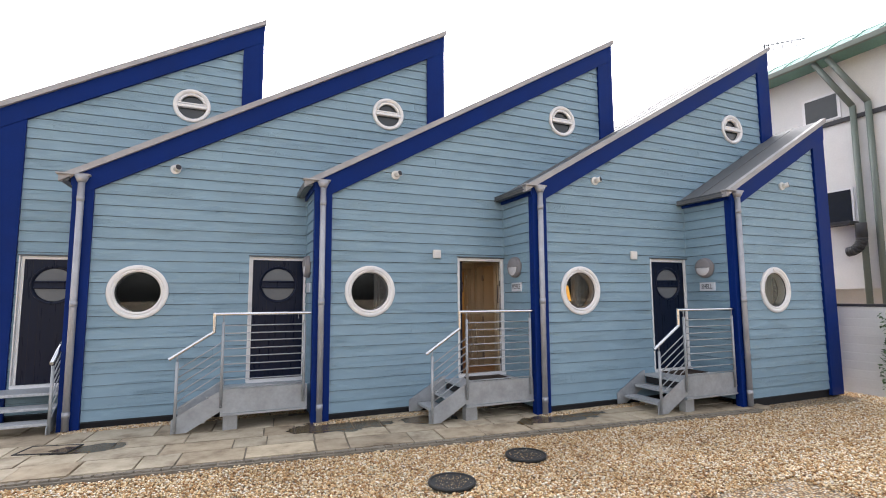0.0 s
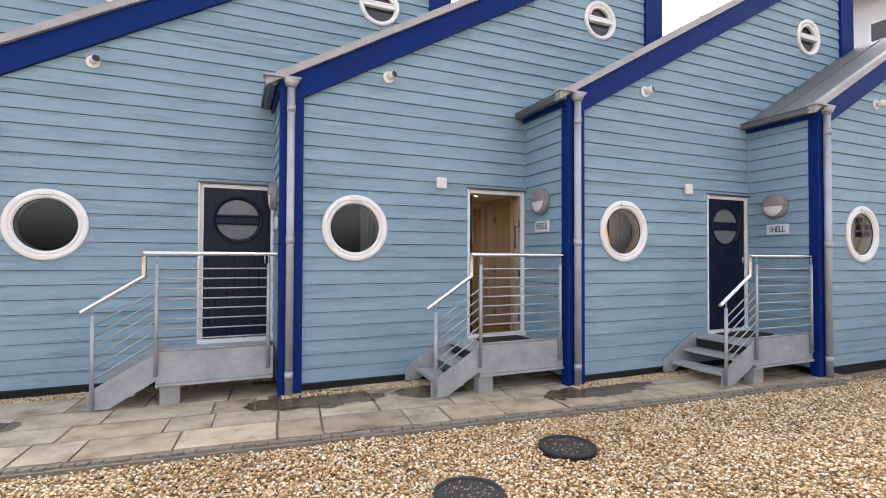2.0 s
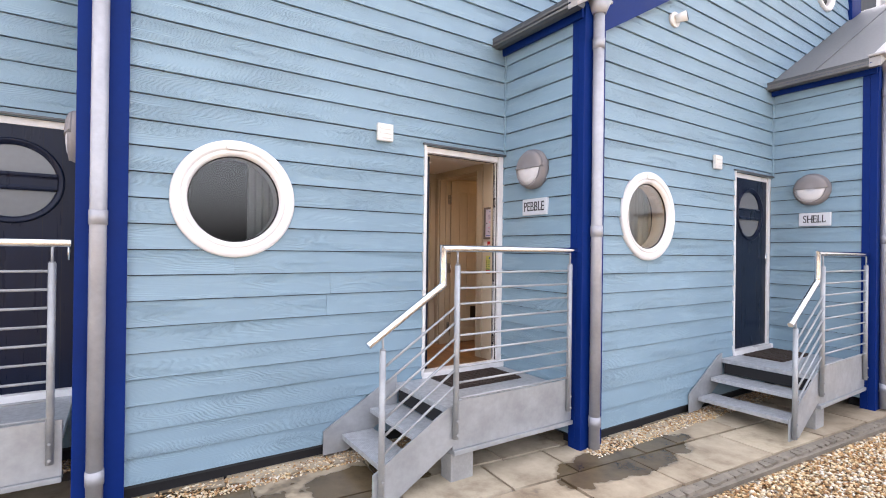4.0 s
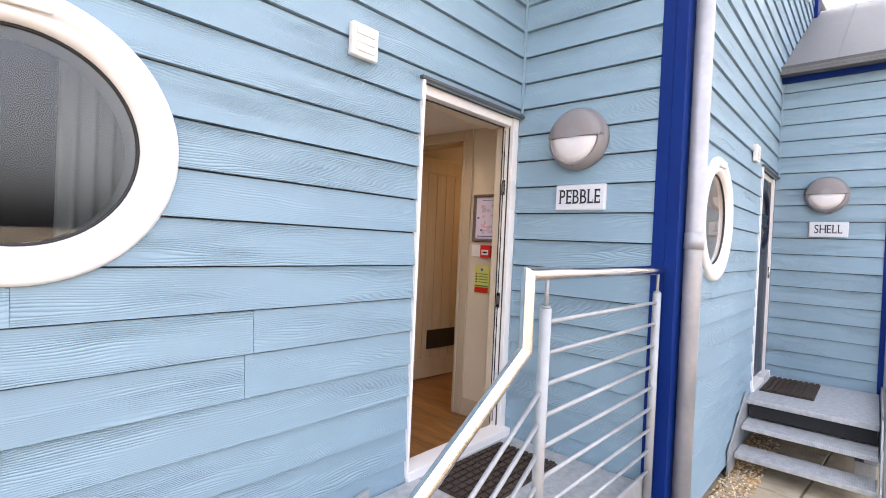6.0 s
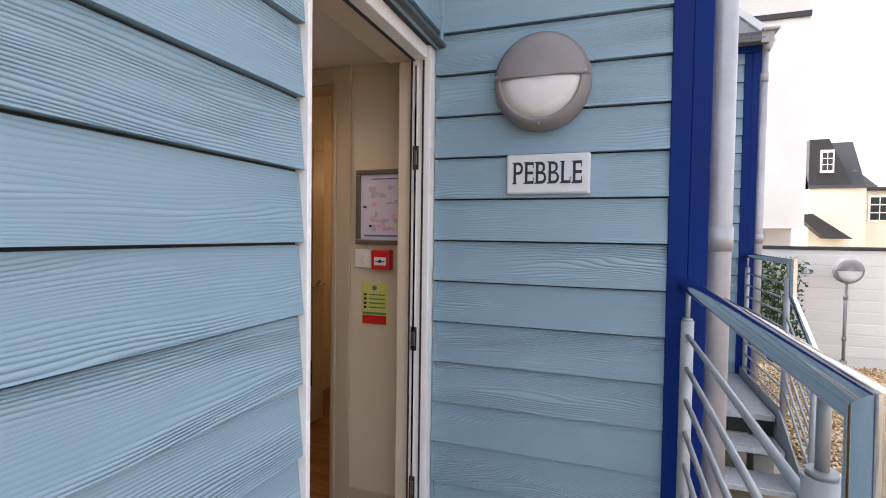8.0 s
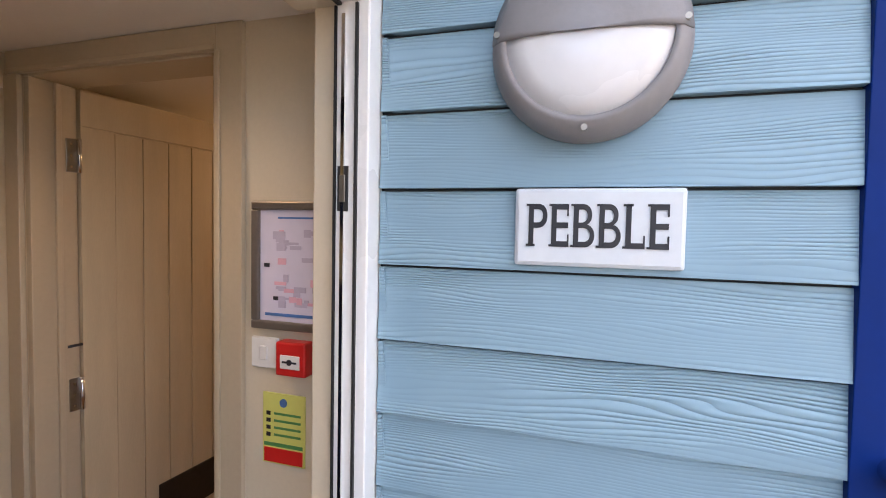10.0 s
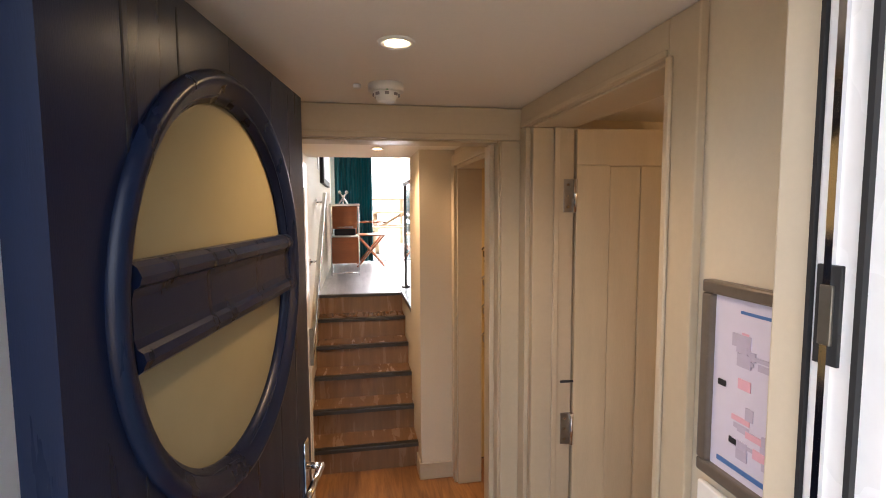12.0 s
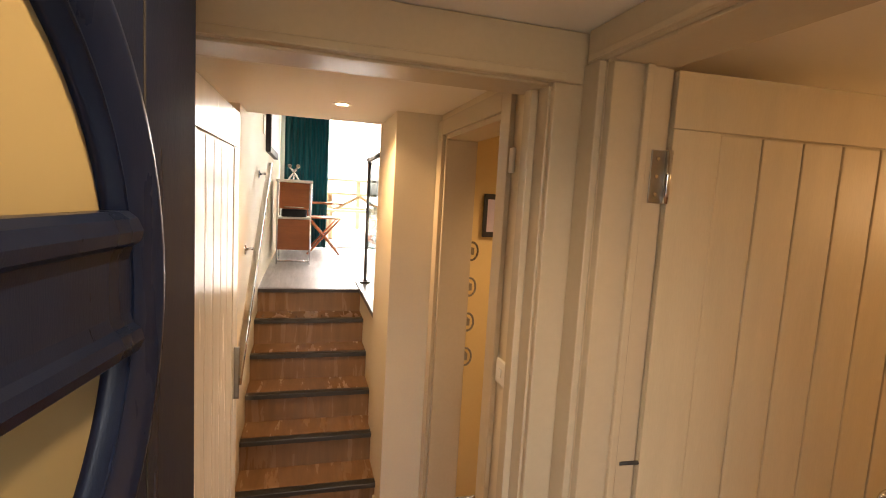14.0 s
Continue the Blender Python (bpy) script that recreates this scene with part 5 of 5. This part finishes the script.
gs = thing("name_sign", "small grey sign plate on the white wall", "sign", pose(WX - 0.004, -3.42, 1.36, 0, 0, -90))
part("plate", box(-0.12, 0.12, -0.02, 0.0, -0.07, 0.07, 0.004), SIGNW, gs)
letters("SHELL", 0.08, INK, gs, pose(0, -0.0215, 0, 90) @ Matrix.Diagonal((0.7, 1, 1, 1)))

sh = thing("shrub", "dark green leafy shrub against the white wall", "shrub", pose(6.62, -3.02, 0))
lr = random.Random(11)
tr = bmesh.new()
for i in range(9):
    a = lr.uniform(0, 6.28)
    rod((0.03 * math.cos(a), 0.05 * math.sin(a), 0), (0.15 * math.cos(a), 0.4 * math.sin(a), lr.uniform(0.8, 1.4)), 0.014, 6, tr, 0.005)
part("stems", tr, BARK, sh)
lb = bmesh.new()
for i in range(1500):
    a, rr, z = lr.uniform(0, 6.28), lr.random() ** 0.5, lr.uniform(0.12, 1.55)
    wob = 0.75 + 0.25 * math.sin(3 * a + 5 * z)
    c = Vector((0.2 * rr * math.cos(a) * wob, 0.48 * rr * math.sin(a) * wob, z + 0.05 * math.sin(7 * a)))
    q = Euler((lr.uniform(-0.9, 0.9), lr.uniform(-0.9, 0.9), lr.uniform(0, 6.28))).to_matrix()
    s = lr.uniform(0.025, 0.05)
    vs = [lb.verts.new(c + q @ Vector(p)) for p in ((-s, 0, 0), (0, -0.55 * s, 0.2 * s), (s, 0, 0), (0, 0.55 * s, 0.2 * s))]
    lb.faces.new(vs)
part("foliage", lb, LEAF, sh)

# white building with a curved copper roof, its long side along y
wb = thing("white_building", "white building with a curved verdigris roof", "building", pose(0, 0, 0))
BX = 11.0
part("wall", box(BX, BX + 7, -4.7, 9.0, 2.1, 9.0), RENDER, wb)
part("lower_wall", box(BX + 0.8, BX + 7, -4.7, 9.0, -0.05, 2.1), RENDER, wb)
rp = [(BX - 0.75, 8.55), (BX - 0.75, 8.7), (BX - 0.2, 9.05), (BX + 0.8, 9.5), (BX + 2.2, 9.85), (BX + 4, 10.05), (BX + 7, 10.05), (BX + 7, 8.8), (BX, 8.55)]
part("roof", prism(rp, -5.2, 9.2), COPPER, wb)
for i in range(24):
    y = -5.1 + i * 0.6
    part("roof_seam", prism([(a - 0.02, b + 0.015) for a, b in rp[1:6]] + [(a, b - 0.05) for a, b in reversed(rp[1:6])], y, y + 0.035), COPPER, wb)
part("eaves_gutter", box(BX - 0.85, BX - 0.74, -5.2, 9.2, 8.5, 8.66, 0.02), GREENPIPE, wb)
part("ledge", box(BX - 0.06, BX, -4.7, 9.0, 6.78, 6.9, 0.004), SLATE, wb)
for y in (0.42, 4.0):
    w = part("window", box(BX - 0.03, BX + 0.02, y - 0.5, y + 0.5, 6.95, 7.75), WHITE, wb)
    part("pane", box(BX - 0.034, BX - 0.0302, y - 0.42, y + 0.42, 7.0, 7.68), DARKGLASS, w)
w = part("window", box(BX - 0.03, BX + 0.02, -0.2, 0.55, 3.85, 4.9), WHITE, wb)
part("pane", box(BX - 0.034, BX - 0.0302, -0.15, 0.5, 3.9, 4.85), DARKGLASS, w)
part("ledge", box(BX - 0.5, BX, -0.3, 0.5, 3.85, 3.93, 0.004), SLATE, wb)
fl = bmesh.new()
for i in range(8):
    a0, a1 = math.pi / 2 * i / 8, math.pi / 2 * (i + 1) / 8
    rod((BX - 0.3, -0.1 - 0.35 * math.sin(a0), 3.1 + 0.35 * (1 - math.cos(a0))), (BX - 0.3, -0.1 - 0.35 * math.sin(a1), 3.1 + 0.35 * (1 - math.cos(a1))), 0.13, 12, fl)
rod((BX - 0.3, -0.45, 3.45), (BX - 0.3, -0.45, 3.85), 0.13, 12, fl)
part("flue_bend", fl, SLATE, wb)
for yt, yb in ((0.15, -0.4), (-0.2, -0.76)):
    dp = part("drainpipe", rod((BX - 0.09, yb, 1.6), (BX - 0.09, yb, 7.13), 0.075, 12), GREENPIPE, wb)
    part("drainpipe_bend", rod((BX - 0.09, yb, 7.13), (BX - 0.7, yt, 8.5), 0.075, 12), GREENPIPE, dp)

# houses with a black mansard roof, farther off
mh2 = thing("mansard_house", "cream house with a black mansard roof and dormer", "house", pose(25, -9.1, 0))
part("wall", box(0, 6, -2.2, -0.05, -0.05, 4.2), CREAMR, mh2)
part("roof", prism([(-0.1, 4.2), (1.4, 6.5), (5, 6.5), (6, 4.2)], -2.15, 0.0), SLATE, mh2)
part("side_roof", prism([(-1.75, 4.2), (-0.75, 6.45), (0, 6.45), (0, 4.2)], -0.06, 3.0), SLATE, mh2, "", pose(0, 0, 0, 0, 0, 90) @ pose(0, -3.0, 0))
dm = part("dormer", box(-0.06, 0.6, -0.95, -0.42, 4.9, 5.95, 0.01), WHITE, mh2)
for j in range(2):
    for i in range(3):
        part("pane", box(-0.066, -0.061, -0.88 + j * 0.21, -0.70 + j * 0.21, 5.02 + i * 0.28, 5.26 + i * 0.28), DARKGLASS, dm)
part("wall", box(0.5, 9, -9.0, -2.25, -0.05, 4.1), CREAMR, mh2)
part("roof", box(0.3, 9.2, -9.2, -2.2, 4.1, 4.25, 0.02), SLATE, mh2)
part("gable_roof", prism([(-0.9, 4.25), (0, 5.1), (0.9, 4.25)], 0.4, 5), ROOF, mh2, "", pose(0, -1.9, 0, 0, 0, -90))
wn2 = part("window", box(0.44, 0.52, -3.3, -2.45, 2.7, 3.9), WHITE, mh2)
for j in range(2):
    for i in range(3):
        part("pane", box(0.434, 0.439, -3.22 + j * 0.36, -2.9 + j * 0.36, 2.78 + i * 0.36, 3.08 + i * 0.36), DARKGLASS, wn2)
part("porch_roof", prism([(-0.6, 1.9), (0.9, 3.0), (1.6, 3.0), (0.4, 1.9)], -0.3, 0.3), SLATE, mh2, "", pose(-0.4, -0.9, 0, 0, 0, 90))

ant = thing("aerial", "thin rooftop television aerial", "aerial", pose(11.45, 2.2, 9.35))
part("mast", rod((0, 0, 0), (0, 0, 1.0), 0.025, 8), GUTTER, ant)
part("boom", rod((-0.1, 0, 0.9), (1.2, -0.6, 1.15), 0.015, 6), GUTTER, ant)
for i in range(8):
    f = i / 8
    part("element", rod((0.1 + 1.1 * f, -0.08 - 0.52 * f, 0.86 + 0.21 * f - 0.12), (0.1 + 1.1 * f, -0.08 - 0.52 * f, 0.86 + 0.21 * f + 0.2), 0.01, 6), GUTTER, ant)
vt = thing("roof_vent", "small grey roof vent cowl", "vent", pose(4.35, 0.5, 5.98))
part("pipe", rod((0, 0, 0), (0, 0, 0.3), 0.06, 12), GUTTER, vt)
part("cowl", rod((0, 0, 0.3), (0, 0, 0.42), 0.11, 12, None, 0.05), GUTTER, vt)

# ---- paving ----
pav = thing("pavement", "wet riven sandstone paving before the houses", "paving", None, "", S)
pbm = box(-10.2, 3.7, -0.1, 4.0, -0.06, -0.012)
bed = part("paving_bed", pbm, SETT, pav, "", pose(0, 0, 0))
pr2 = random.Random(21)
ang = math.atan(SLOPE)
ux_, uy_ = math.cos(ang), math.sin(ang)
org = Vector((-10.0, edge_y(-10.0)))
bed.matrix_basis = pose(org.x, org.y, 0, 0, 0, math.degrees(ang)) @ pose(10.0, 0.1, 0)
v = 0.13
row = 0
while v < 3.6:
    dv = pr2.choice((0.3, 0.5, 0.62, 0.45))
    u = pr2.uniform(-0.4, 0)
    while u < 13.8:
        du = pr2.choice((0.42, 0.62, 0.85, 1.0, 0.75))
        cx, cy = org.x + ux_ * (u + du / 2) - uy_ * v, org.y + uy_ * (u + du / 2) + ux_ * v
        if cy < facade_y(cx) + 0.1 and cx < 3.75 and (cx > -9 or v < 1.5):
            t = pr2.uniform(-0.004, 0.004)
            sb2 = box(0.011, du - 0.011, 0.011, dv - 0.011, -0.03, 0.008 + t)
            for vert in sb2.verts:
                vert.co.x += pr2.uniform(-0.006, 0.006)
                vert.co.y += pr2.uniform(-0.006, 0.006)
                if vert.co.z > 0:
                    vert.co.z += pr2.uniform(-0.002, 0.002)
            part("slab", sb2, SLAB, pav, "", pose(org.x + ux_ * u - uy_ * v, org.y + uy_ * u + ux_ * v, 0, 0, 0, math.degrees(ang)))
        u += du
    v += dv
    row += 1
kinds = []
for i in range(5):
    kb = box(0, 0.085, 0.03, 0.1, -0.05, 0.008, 0)
    for vert in kb.verts:
        vert.co += Vector((pr2.uniform(-0.008, 0.008), pr2.uniform(-0.012, 0.012), pr2.uniform(-0.006, 0.006)))
    me = bpy.data.meshes.new("sett")
    kb.to_mesh(me)
    kb.free()
    me.materials.append(SETT)
    kinds.append(me)
u = 1.0
while u < 13.7:
    o = new("sett", pr2.choice(kinds))
    o.matrix_basis = pose(org.x + ux_ * u, org.y + uy_ * u, 0, 0, 0, math.degrees(ang) + pr2.uniform(-5, 5))
    o.parent = pav
    u += pr2.uniform(0.088, 0.105)
